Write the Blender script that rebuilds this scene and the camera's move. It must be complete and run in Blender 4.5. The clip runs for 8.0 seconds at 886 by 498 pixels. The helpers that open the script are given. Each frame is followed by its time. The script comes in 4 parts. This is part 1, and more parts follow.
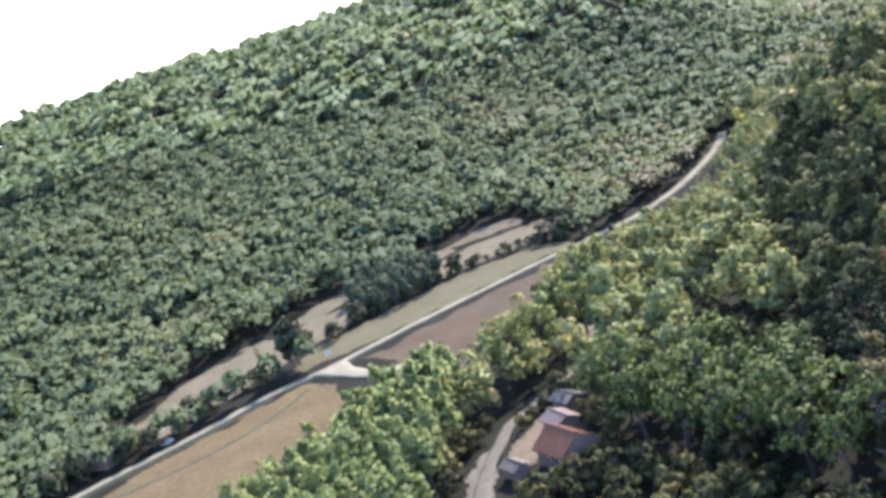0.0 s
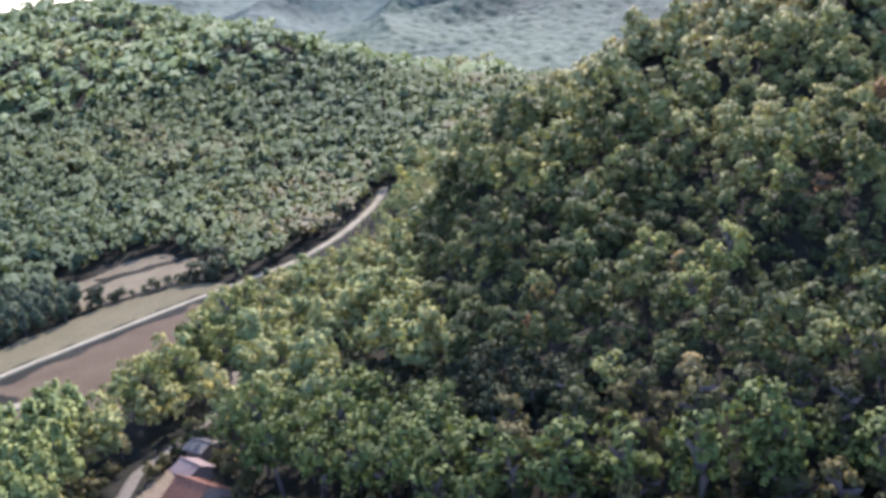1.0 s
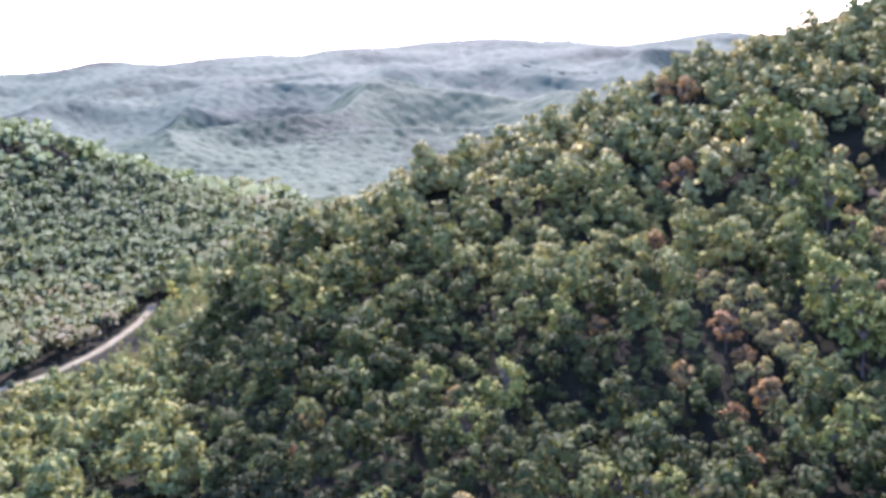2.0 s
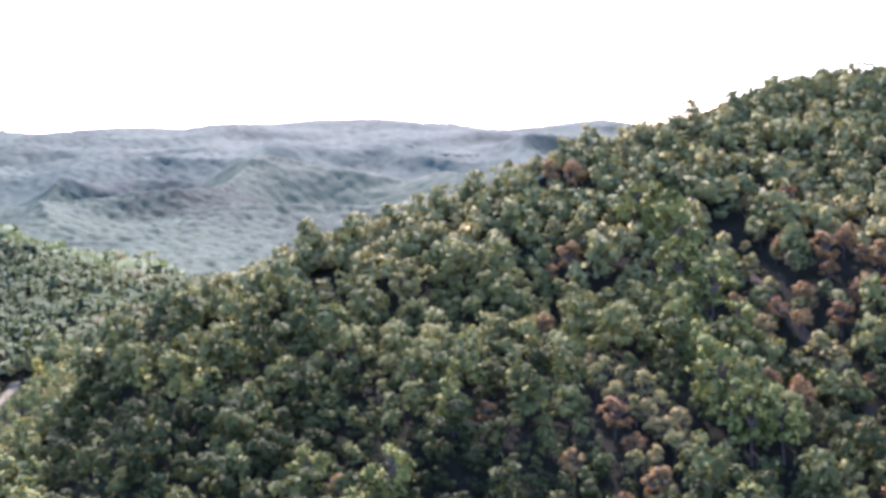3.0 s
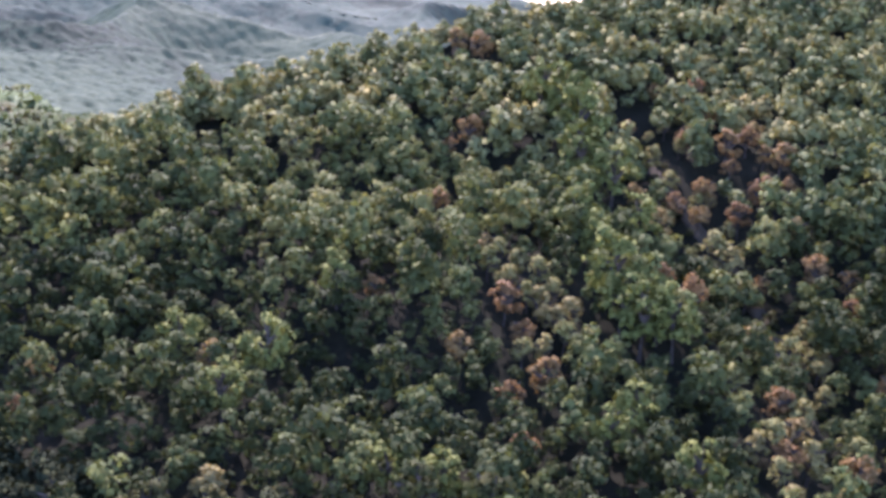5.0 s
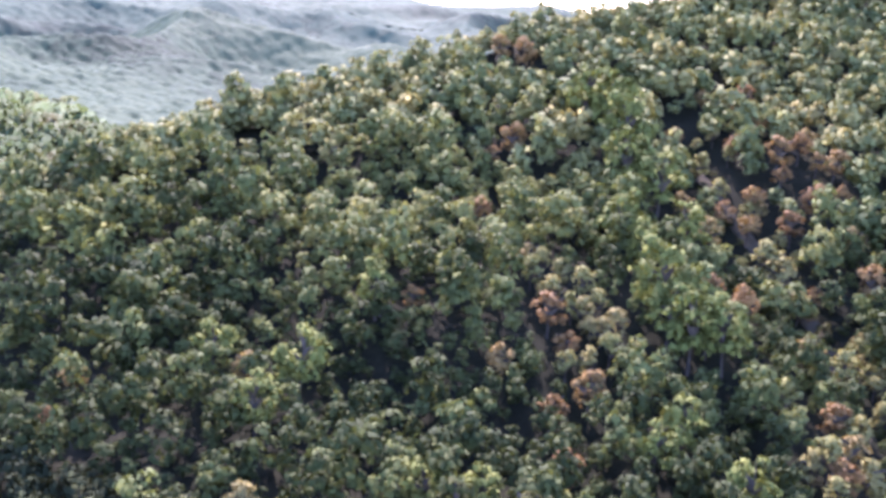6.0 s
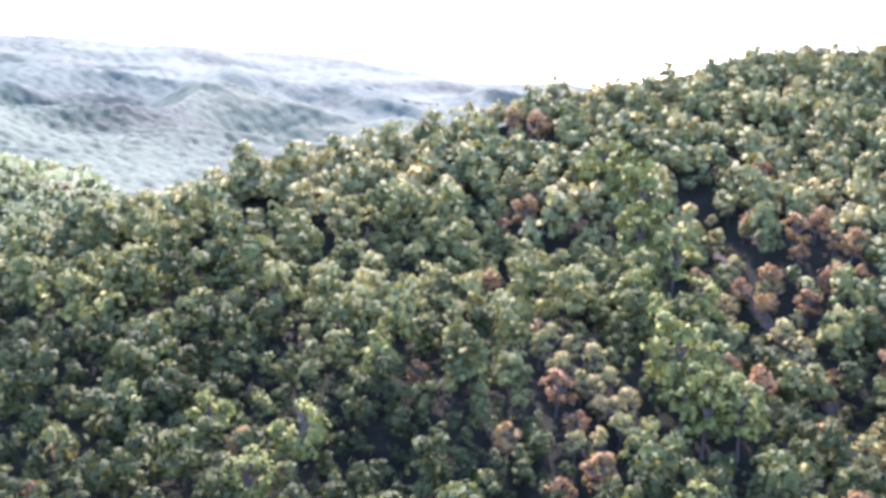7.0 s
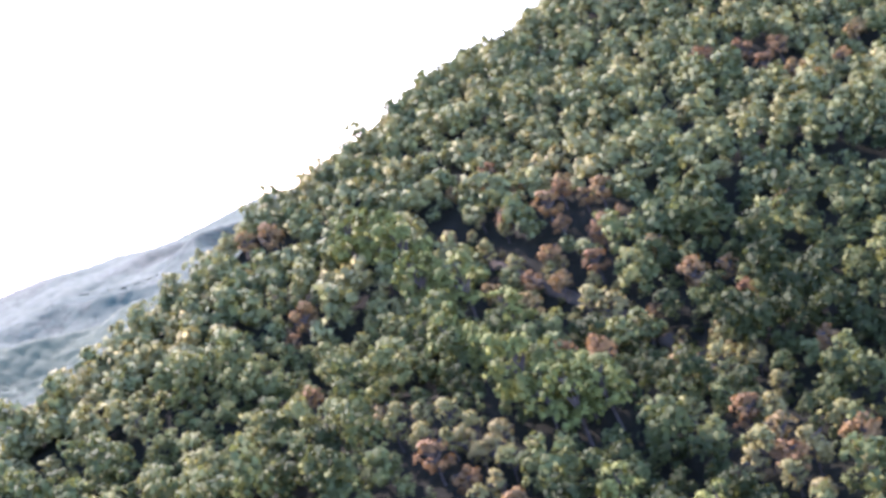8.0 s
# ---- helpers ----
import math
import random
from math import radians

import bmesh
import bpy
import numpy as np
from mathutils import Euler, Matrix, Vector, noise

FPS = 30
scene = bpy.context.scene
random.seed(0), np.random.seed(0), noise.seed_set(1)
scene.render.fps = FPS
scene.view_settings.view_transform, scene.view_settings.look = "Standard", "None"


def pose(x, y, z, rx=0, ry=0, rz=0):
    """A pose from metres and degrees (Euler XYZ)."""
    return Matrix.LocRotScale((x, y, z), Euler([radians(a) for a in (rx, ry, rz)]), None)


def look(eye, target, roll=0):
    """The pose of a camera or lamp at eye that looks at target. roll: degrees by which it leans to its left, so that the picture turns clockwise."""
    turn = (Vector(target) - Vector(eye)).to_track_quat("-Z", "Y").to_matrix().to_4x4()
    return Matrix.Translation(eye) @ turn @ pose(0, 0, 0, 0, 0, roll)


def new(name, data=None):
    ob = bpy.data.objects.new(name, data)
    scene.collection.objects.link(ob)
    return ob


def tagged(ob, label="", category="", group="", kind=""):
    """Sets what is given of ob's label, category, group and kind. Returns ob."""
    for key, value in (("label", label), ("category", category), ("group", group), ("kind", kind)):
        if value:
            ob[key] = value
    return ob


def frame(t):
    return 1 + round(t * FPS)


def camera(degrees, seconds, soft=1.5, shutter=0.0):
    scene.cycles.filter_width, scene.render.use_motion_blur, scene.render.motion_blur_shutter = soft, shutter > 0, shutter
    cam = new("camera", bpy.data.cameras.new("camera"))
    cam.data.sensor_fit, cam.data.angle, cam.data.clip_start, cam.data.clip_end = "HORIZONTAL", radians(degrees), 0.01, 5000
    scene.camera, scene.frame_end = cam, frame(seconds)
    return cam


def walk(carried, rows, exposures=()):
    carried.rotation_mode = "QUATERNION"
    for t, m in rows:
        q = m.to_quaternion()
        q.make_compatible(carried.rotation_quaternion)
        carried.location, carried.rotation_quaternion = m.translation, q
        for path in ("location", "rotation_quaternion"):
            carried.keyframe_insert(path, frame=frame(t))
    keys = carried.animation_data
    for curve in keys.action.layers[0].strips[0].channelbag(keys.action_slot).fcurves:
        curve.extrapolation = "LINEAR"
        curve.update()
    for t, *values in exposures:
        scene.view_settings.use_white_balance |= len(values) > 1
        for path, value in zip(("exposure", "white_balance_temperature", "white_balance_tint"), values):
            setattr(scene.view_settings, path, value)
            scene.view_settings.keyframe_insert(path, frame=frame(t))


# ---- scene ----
cam = camera(42.3, 8.0, soft=3.75)
PATH = [
    (0, (1.53, -0.85, 73.91), (-0.50, 96.82, 52.53), -19.00),
    (0.5, (1.55, 1.07, 73.73), (12.10, 97.96, 51.36), -15.57),
    (1, (3.03, 5.77, 71.77), (30.18, 98.74, 46.88), -10.07),
    (1.5, (4.18, 9.06, 70.35), (37.11, 101.41, 50.66), -9.10),
    (2, (5.53, 12.39, 69.10), (52.42, 99.26, 53.14), -3.60),
    (2.2, (6.16, 13.59, 68.54), (55.51, 99.68, 56.20), -4.20),
    (3.3, (7.80, 19.48, 68.58), (66.05, 100.22, 59.22), -0.74),
    (3.5, (8.29, 20.64, 68.56), (67.17, 100.79, 58.14), -0.35),
    (4, (9.59, 23.10, 68.43), (70.42, 100.89, 52.65), 1.48),
    (4.5, (10.56, 25.84, 67.74), (74.58, 100.42, 49.34), 3.38),
    (4.7, (11.11, 26.63, 67.55), (75.59, 100.35, 47.36), 4.35),
    (5.8, (14.67, 29.49, 66.09), (75.32, 106.25, 45.36), 3.35),
    (6, (15.50, 30.42, 65.98), (76.16, 107.37, 46.01), 3.79),
    (6.5, (17.19, 32.04, 65.41), (79.29, 108.48, 48.04), 5.28),
    (7, (19.35, 33.55, 65.16), (79.32, 112.38, 51.43), 4.48),
    (7.5, (19.74, 36.09, 65.33), (78.42, 116.30, 54.20), -5.94),
    (7.8, (19.86, 38.74, 64.76), (86.79, 112.18, 53.43), -20.73),
    (7.9, (19.79, 39.68, 64.53), (89.05, 110.96, 53.45), -22.41),
    (8, (19.70, 40.64, 64.29), (95.99, 104.67, 55.26), -23.25),
]
walk(cam, [(t, look(eye, target, roll)) for t, eye, target, roll in PATH],
     exposures=[(t, stops + (0.1 if t < 3 else 0.22), 5440, 35 + 5.5 * min(t, 2.0)) for t, stops in ((0.0, 2.16), (0.5, 2.1), (1.0, 2.05), (1.5, 2.2), (2.0, 2.32), (2.2, 2.3), (3.5, 1.72), (4.0, 1.42), (4.5, 1.55), (6.0, 2.4), (6.5, 2.6), (7.0, 2.75), (7.5, 2.75), (8.0, 2.38))])

# ---- world, sun ----
SUN_AZ, SUN_EL = 30.0, 36.0  # degrees, clockwise from +y
world = bpy.data.worlds.new("sky")
scene.world = world
world.use_nodes = True
wn = world.node_tree
bg = wn.nodes["Background"]
sky = wn.nodes.new("ShaderNodeTexSky")
sky.sky_type = "NISHITA"
sky.sun_disc = False
sky.sun_elevation = radians(SUN_EL)
sky.sun_rotation = radians(SUN_AZ)
sky.air_density, sky.dust_density, sky.ozone_density = 1.0, 0.6, 1.5
wn.links.new(sky.outputs[0], bg.inputs[0])
bg.inputs[1].default_value = 0.15
sun_data = bpy.data.lights.new("sun", "SUN")
sun_data.energy, sun_data.angle, sun_data.color = 3.3, radians(0.6), (1.0, 0.9, 0.7)
sun = new("sun", sun_data)
to_sun = Vector((math.sin(radians(SUN_AZ)) * math.cos(radians(SUN_EL)), math.cos(radians(SUN_AZ)) * math.cos(radians(SUN_EL)), math.sin(radians(SUN_EL))))
sun.matrix_world = look(Vector((0, 0, 200)) + to_sun * 50, (0, 0, 200))


# ---- materials ----
def mat_base(name):
    m = bpy.data.materials.new(name)
    m.use_nodes = True
    nt = m.node_tree
    b = nt.nodes["Principled BSDF"]
    b.inputs["Specular IOR Level"].default_value = 0.0
    return m, nt, b


def ramp(nt, fac, stops):
    r = nt.nodes.new("ShaderNodeValToRGB")
    cr = r.color_ramp
    while len(cr.elements) < len(stops):
        cr.elements.new(0.5)
    for e, (p, c) in zip(cr.elements, stops):
        e.position, e.color = p, (*c, 1)
    nt.links.new(fac, r.inputs[0])
    return r.outputs[0]


def noise_fac(nt, scale, detail=4.0, rough=0.55):
    co = nt.nodes.new("ShaderNodeNewGeometry")
    n = nt.nodes.new("ShaderNodeTexNoise")
    n.inputs["Scale"].default_value, n.inputs["Detail"].default_value, n.inputs["Roughness"].default_value = scale, detail, rough
    nt.links.new(co.outputs["Position"], n.inputs["Vector"])
    return n.outputs["Fac"]


def mix(nt, fac, a, b, mode="MIX"):
    n = nt.nodes.new("ShaderNodeMix")
    n.data_type, n.blend_type = "RGBA", mode
    for k, v in ((0, fac), (6, a), (7, b)):
        if isinstance(v, bpy.types.NodeSocket):
            nt.links.new(v, n.inputs[k])
        else:
            n.inputs[k].default_value = v if k == 0 else (*v, 1)
    return n.outputs[2]


def foliage(name, stops, source="tint", glow=0.28, vary=0.18, gloss=0.1):
    """Leaves: one tone for each tree (its tint or its object's random), varied leaf by leaf; light passes through in part."""
    m, nt, b = mat_base(name)
    if source == "object":
        fac = nt.nodes.new("ShaderNodeObjectInfo").outputs["Random"]
    else:
        at = nt.nodes.new("ShaderNodeAttribute")
        at.attribute_name = "tint"
        fac = at.outputs["Fac"]
    col = ramp(nt, fac, stops)
    isl = nt.nodes.new("ShaderNodeNewGeometry").outputs["Random Per Island"]
    col = mix(nt, 1.0, col, ramp(nt, isl, [(0.0, (1 - vary, 1 - vary, 1 - vary)), (0.5, (1, 1, 1)), (1.0, (1 + vary, 1 + vary * 0.9, 1 + vary * 0.6))]), "MULTIPLY")
    col = mix(nt, 0.5, col, ramp(nt, noise_fac(nt, 0.9, 2.0), [(0.3, (0.7, 0.75, 0.7)), (0.7, (1.25, 1.2, 1.1))]), "MULTIPLY")
    nt.links.new(col, b.inputs["Base Color"])
    b.inputs["Roughness"].default_value, b.inputs["Specular IOR Level"].default_value = 0.8, gloss
    tr = nt.nodes.new("ShaderNodeBsdfTranslucent")
    nt.links.new(mix(nt, 1.0, col, (1.08, 1.04, 0.8), "MULTIPLY"), tr.inputs["Color"])
    mx = nt.nodes.new("ShaderNodeMixShader")
    mx.inputs[0].default_value = glow
    nt.links.new(b.outputs[0], mx.inputs[1])
    nt.links.new(tr.outputs[0], mx.inputs[2])
    nt.links.new(mx.outputs[0], nt.nodes["Material Output"].inputs["Surface"])
    return m


def plain(name, stops, scale, rough=0.9, bump=0.0, fine=None, metal=0.0):
    m, nt, b = mat_base(name)
    col = ramp(nt, noise_fac(nt, scale), stops)
    if fine:
        col = mix(nt, 1.0, col, ramp(nt, noise_fac(nt, fine), [(0.25, (0.72, 0.72, 0.72)), (0.75, (1.25, 1.25, 1.25))]), "MULTIPLY")
    nt.links.new(col, b.inputs["Base Color"])
    b.inputs["Roughness"].default_value, b.inputs["Metallic"].default_value = rough, metal
    b.inputs["Specular IOR Level"].default_value = 0.5 if rough < 0.7 else 0.02
    if bump:
        bp = nt.nodes.new("ShaderNodeBump")
        bp.inputs["Strength"].default_value, bp.inputs["Distance"].default_value = 0.6, bump
        nt.links.new(noise_fac(nt, fine or scale * 8), bp.inputs["Height"])
        nt.links.new(bp.outputs[0], b.inputs["Normal"])
    return m


# haze is painted into M_OAKS and M_CREST, paler than the near M_OAK
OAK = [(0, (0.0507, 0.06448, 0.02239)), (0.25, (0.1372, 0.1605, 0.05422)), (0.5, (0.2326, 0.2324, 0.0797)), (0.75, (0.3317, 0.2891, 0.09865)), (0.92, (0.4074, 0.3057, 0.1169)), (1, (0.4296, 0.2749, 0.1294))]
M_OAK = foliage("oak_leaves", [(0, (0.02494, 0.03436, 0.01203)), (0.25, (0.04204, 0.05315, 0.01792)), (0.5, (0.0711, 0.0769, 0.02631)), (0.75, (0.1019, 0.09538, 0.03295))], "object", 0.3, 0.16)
M_OAKS = foliage("oak_leaves_haze", OAK, glow=0.28, vary=0.14)
M_CREST = foliage("crest_leaves_haze", [(0, (0.07689, 0.1001, 0.03904)), (0.25, (0.1296, 0.1552, 0.05869)), (0.5, (0.218, 0.2244, 0.08593)), (0.75, (0.3122, 0.2769, 0.1077)), (0.92, (0.3859, 0.2927, 0.126)), (1, (0.4048, 0.2642, 0.1395))], glow=0.25, vary=0.14)
RED = [(0.0, (0.2318, 0.1327, 0.05831)), (0.5, (0.2672, 0.1683, 0.06915)), (1.0, (0.2785, 0.2118, 0.08307))]
M_RED = foliage("rust_leaves", RED, "object", 0.3, 0.14)
POP = [(0.0, (0.1498, 0.2001, 0.0652)), (0.5, (0.1809, 0.2265, 0.07172)), (1.0, (0.2221, 0.2528, 0.0766))]
M_POP = foliage("poplar_leaves", POP, "object", vary=0.12)
M_POPROW = foliage("poplar_row_leaves", POP, vary=0.12)
M_POPS = foliage("stream_leaves", [(0.0, (0.1321, 0.1702, 0.06254)), (0.45, (0.2071, 0.2339, 0.0803)), (0.85, (0.2699, 0.2618, 0.09056)), (1.0, (0.282, 0.2166, 0.09778))], vary=0.12)
M_LUSH = foliage("lush_leaves", [(0.0, (0.1459, 0.1698, 0.0453)), (1.0, (0.1801, 0.1969, 0.05277))], "object", 0.2, vary=0.12)
# the hollow's deep shade is painted into these bushes as near-black leaves
M_THICK = foliage("painted_shade_leaves", [(0.0, (0.02682, 0.03381, 0.018)), (1.0, (0.03901, 0.04733, 0.0234))], "object", 0.1, gloss=0.02)
M_DRY = foliage("dry_leaves", [(0.0, (0.2286, 0.2289, 0.07862)), (0.5, (0.2692, 0.2465, 0.0904)), (1.0, (0.2844, 0.2347, 0.09438))], "object")
M_HEAP = plain("pale_limestone_gravel", [(0.3, (0.36, 0.33, 0.27)), (0.7, (0.5, 0.47, 0.4))], 0.5, fine=3.0, bump=0.05)
M_GROVE = foliage("grove_leaves", [(0.0, (0.05652, 0.08228, 0.02222)), (1.0, (0.09116, 0.118, 0.03137))], "object", 0.25)
M_YEL = foliage("yellow_leaves", [(0.0, (0.4, 0.38, 0.09)), (1.0, (0.46, 0.42, 0.11))], "object")
M_PINE = foliage("pine_needles", [(0.0, (0.075, 0.1, 0.0528)), (1.0, (0.09, 0.118, 0.06))], "object", 0.2)
M_DARK = foliage("dark_leaves", [(0.0, (0.05009, 0.05998, 0.02964)), (1.0, (0.07791, 0.08796, 0.039))], "object", 0.2)
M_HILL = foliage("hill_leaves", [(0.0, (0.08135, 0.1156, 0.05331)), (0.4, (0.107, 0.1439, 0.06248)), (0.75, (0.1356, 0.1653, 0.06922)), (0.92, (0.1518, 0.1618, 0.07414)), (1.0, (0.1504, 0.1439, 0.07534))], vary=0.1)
# the hill's leaves again, made paler: haze over the hilltop is painted in
M_TOPS = foliage("hilltop_haze_leaves", [(0.0, (0.1131, 0.1612, 0.07212)), (0.4, (0.1429, 0.1961, 0.08371)), (0.75, (0.1717, 0.2196, 0.09297)), (1.0, (0.1945, 0.2039, 0.09691))], vary=0.1)
# aerial haze is painted into the next three: bluer and greyer than hill leaves
M_FAR = foliage("distant_haze_leaves", [(0.0, (0.03719, 0.05497, 0.03885)), (0.5, (0.0789, 0.1092, 0.07367)), (0.85, (0.09984, 0.127, 0.08357)), (1.0, (0.1168, 0.1314, 0.08685))], glow=0.1, vary=0.0, gloss=0.02)
M_PALE = foliage("ridge_haze_leaves", [(0.0, (0.04585, 0.06297, 0.04246)), (0.5, (0.08642, 0.116, 0.07682)), (1.0, (0.1013, 0.1267, 0.08268))], glow=0.1, vary=0.0, gloss=0.02)
M_MID = foliage("middle_haze_leaves", [(0.0, (0.02781, 0.04439, 0.02805)), (0.4, (0.06602, 0.09503, 0.05652)), (0.8, (0.0925, 0.1188, 0.06865)), (1.0, (0.1149, 0.1289, 0.07608))], glow=0.1, vary=0.0, gloss=0.02)
M_BARK = plain("bark", [(0.3, (0.063, 0.0525, 0.042)), (0.7, (0.112, 0.098, 0.0805))], 1.5, bump=0.03, fine=9.0)
# brown-olive floor darkened to near black: shade between the trees is painted in
M_GROUND = plain("shaded_forest_floor", [(0.3, (0.01191, 0.01387, 0.007644)), (0.5, (0.01789, 0.0185, 0.01105)), (0.7, (0.02583, 0.02547, 0.01614))], 0.06, bump=0.1, fine=0.9)
# the same painted haze for the ground under the distant woods
M_SLOPE = plain("distant_haze_slope", [(0.3, (0.085, 0.1071, 0.09)), (0.7, (0.105, 0.1244, 0.1035))], 0.02, fine=0.12)
M_ROAD = plain("road_asphalt", [(0.3, (0.1654, 0.1511, 0.09106)), (0.7, (0.2134, 0.1976, 0.1199))], 0.25, fine=2.5)
M_GRAVEL = plain("pale_gravel", [(0.3, (0.09472, 0.08625, 0.05709)), (0.7, (0.1354, 0.1245, 0.08448))], 0.4, fine=3.0, bump=0.04)
M_STUB = plain("grey_stubble", [(0.3, (0.085, 0.07847, 0.03802)), (0.7, (0.1062, 0.0958, 0.04608))], 0.12, fine=1.2, bump=0.05)
M_TAN = plain("tan_dry_grass", [(0.3, (0.1021, 0.08841, 0.0482)), (0.7, (0.1307, 0.1149, 0.06334))], 0.09, fine=0.9, bump=0.05)
M_GARDEN = plain("dry_garden_grass", [(0.3, (0.1, 0.085, 0.045)), (0.7, (0.15, 0.118, 0.07))], 0.35, fine=1.5, bump=0.05)
M_GOLD = plain("golden_stubble", [(0.3, (0.08702, 0.06552, 0.02888)), (0.7, (0.115, 0.08904, 0.03899))], 0.1, fine=0.8, bump=0.05)
M_PLOUGH = plain("ploughed_soil", [(0.3, (0.06521, 0.04939, 0.0265)), (0.7, (0.0836, 0.06527, 0.0351))], 0.1, fine=1.5, bump=0.08)
M_VERGE = plain("verge_grass", [(0.3, (0.0465, 0.056, 0.0279)), (0.7, (0.0806, 0.084, 0.0465))], 0.3, fine=2.0, bump=0.05)
M_DITCH = plain("ditch_grass", [(0.3, (0.03, 0.032, 0.018)), (0.7, (0.06, 0.058, 0.034))], 0.5, fine=2.0, bump=0.05)
M_SCREE = plain("bare_scree", [(0.3, (0.06732, 0.05679, 0.03629)), (0.7, (0.099, 0.08439, 0.05702))], 0.25, fine=1.6, bump=0.1)
M_ROOF = plain("roof_tiles", [(0.3, (0.1287, 0.06234, 0.03332)), (0.7, (0.1818, 0.09207, 0.049))], 1.2, fine=7.0)
M_RIDGE = plain("ridge_tiles", [(0.3, (0.165, 0.0867, 0.04876)), (0.7, (0.225, 0.1228, 0.07045))], 2.0)
M_WALL = plain("house_plaster", [(0.3, (0.156, 0.1195, 0.0893)), (0.7, (0.2106, 0.1652, 0.1218))], 0.8, fine=4.0)
M_BRICK = plain("red_brick_wall", [(0.3, (0.24, 0.1, 0.075)), (0.7, (0.32, 0.15, 0.11))], 1.2, fine=6.0)
M_WOOD = plain("weathered_wood", [(0.3, (0.15, 0.11, 0.08)), (0.7, (0.24, 0.19, 0.14))], 1.5, fine=8.0)
M_GREY = plain("grey_sheet_roof", [(0.3, (0.12, 0.105, 0.07118)), (0.7, (0.18, 0.1582, 0.1068))], 0.8, rough=0.85, fine=3.0)
M_WHITE = plain("white_paint", [(0.3, (0.74, 0.74, 0.74)), (0.7, (0.82, 0.82, 0.82))], 2.0, rough=0.35)
M_GLASS = plain("dark_window_glass", [(0.3, (0.02, 0.022, 0.025)), (0.7, (0.03, 0.033, 0.036))], 1.0, rough=0.08)
M_STEEL = plain("galvanised_steel", [(0.3, (0.2, 0.205, 0.21)), (0.7, (0.27, 0.27, 0.275))], 1.0, rough=0.5, metal=0.3)
M_BLUE = plain("sign_face", [(0.3, (0.5, 0.5, 0.49)), (0.7, (0.6, 0.6, 0.58))], 1.0, rough=0.4)


# ---- the lie of the land ----
def smooth(a, b, v):
    t = np.clip((v - a) / (b - a), 0, 1)
    return t * t * (3 - 2 * t)


def waves(x, y, size, seed):
    """A smooth field of about -1 to 1 from a few crossed sine waves."""
    rng = np.random.RandomState(seed)
    out = 0 * x
    for k in range(7):
        a, f, p = rng.uniform(0, 6.283), rng.uniform(0.6, 1.7) * 6.283 / size, rng.uniform(0, 6.283)
        out = out + np.sin((x * math.cos(a) + y * math.sin(a)) * f + p)
    return out / 3.2


def ridge(x, y, line):
    """A ridge along a line of (x, y, height, reach): its height falls to nothing at the reach."""
    out = 0 * x
    for (ax, ay, az, aw), (bx, by, bz, bw) in zip(line, line[1:]):
        dx, dy = bx - ax, by - ay
        s = np.clip(((x - ax) * dx + (y - ay) * dy) / (dx * dx + dy * dy), 0, 1)
        t = np.clip(np.hypot(x - ax - s * dx, y - ay - s * dy) / (aw + (bw - aw) * s), 0, 1)
        out = np.maximum(out, (az + (bz - az) * s) * (0.55 * (1 - t) + 0.45 * (0.5 + 0.5 * np.cos(math.pi * t))))
    return out


LEFT_HILL = [(-900, 420, 66, 420), (-482, 600, 68, 440), (-244, 712, 70, 455), (-117, 742, 75.5, 430), (26, 748, 72.5, 405), (80, 716, 57, 370), (113, 684, 42, 335),
             (153, 644, 32, 280), (180, 606, 20, 220), (232, 556, 6, 150)]
MID_HILL = [(150, 960, 6, 200), (225, 985, 8, 240), (310, 1030, 28, 290), (420, 1050, 44, 330), (490, 1030, 46, 330), (600, 950, 38, 330), (760, 830, 40, 330)]
BACK_HILL = [(180, 1480, 20, 380), (375, 1400, 44, 400), (500, 1340, 58, 400), (650, 1300, 62, 420), (912, 1127, 62, 420), (1150, 900, 60, 400)]
FAR_RIDGE = [(-1500, 1500, 70, 700), (-500, 1850, 74, 800), (0, 1900, 82, 850), (380, 1950, 94, 850), (450, 1950, 104, 850), (720, 1870, 108, 850), (1030, 1715, 108, 850), (1175, 1620, 94, 800),
             (1275, 1540, 82, 700), (1420, 1555, 99, 600), (1480, 1480, 88, 600), (1800, 1100, 70, 600), (2200, 300, 60, 600)]


def left_hill(x, y):
    """The flat-topped hill across the valley, which ends in a long shoulder to the east."""
    cap = np.interp(x + 6 * waves(x, y, 120, 13), [-20, 20, 52, 80, 113, 153, 182, 232, 300], [80, 69, 60, 52.5, 34, 15, 6, 0.5, 0.2])
    return np.minimum(ridge(x, y, LEFT_HILL), cap)


def spur(x, y):
    """The wooded spur: its crest runs along y = 255, its nose points at the road."""
    top = np.interp(x, [20, 63, 109, 135, 158, 182, 228, 250, 290, 340, 368, 520, 800], [5, 19.5, 33, 41, 46.5, 51.5, 62.5, 67.5, 75.5, 84, 89, 109.5, 123])
    fall = np.interp(x, [50, 110, 180, 300], [0.06, 0.17, 0.29, 0.33])
    face = top - fall * np.maximum(255 - y, 0) - 0.4 * np.maximum(y - 255, 0)
    toe = 33 + (y - 100) * 0.2
    flank = 1.05 * (x - toe)
    bank = 3 + 0.75 * np.maximum(y - (118 - 0.55 * (x - 60)), 0)
    h = np.minimum(np.minimum(face, flank), bank)
    gully = 3.5 * np.exp(-((x - 168 - (y - 127) * 0.56) / 9.0) ** 2) * smooth(95, 130, y) * smooth(235, 190, y)
    return h - gully + 1.6 * waves(x, y, 55, 3) * smooth(2, 14, h)


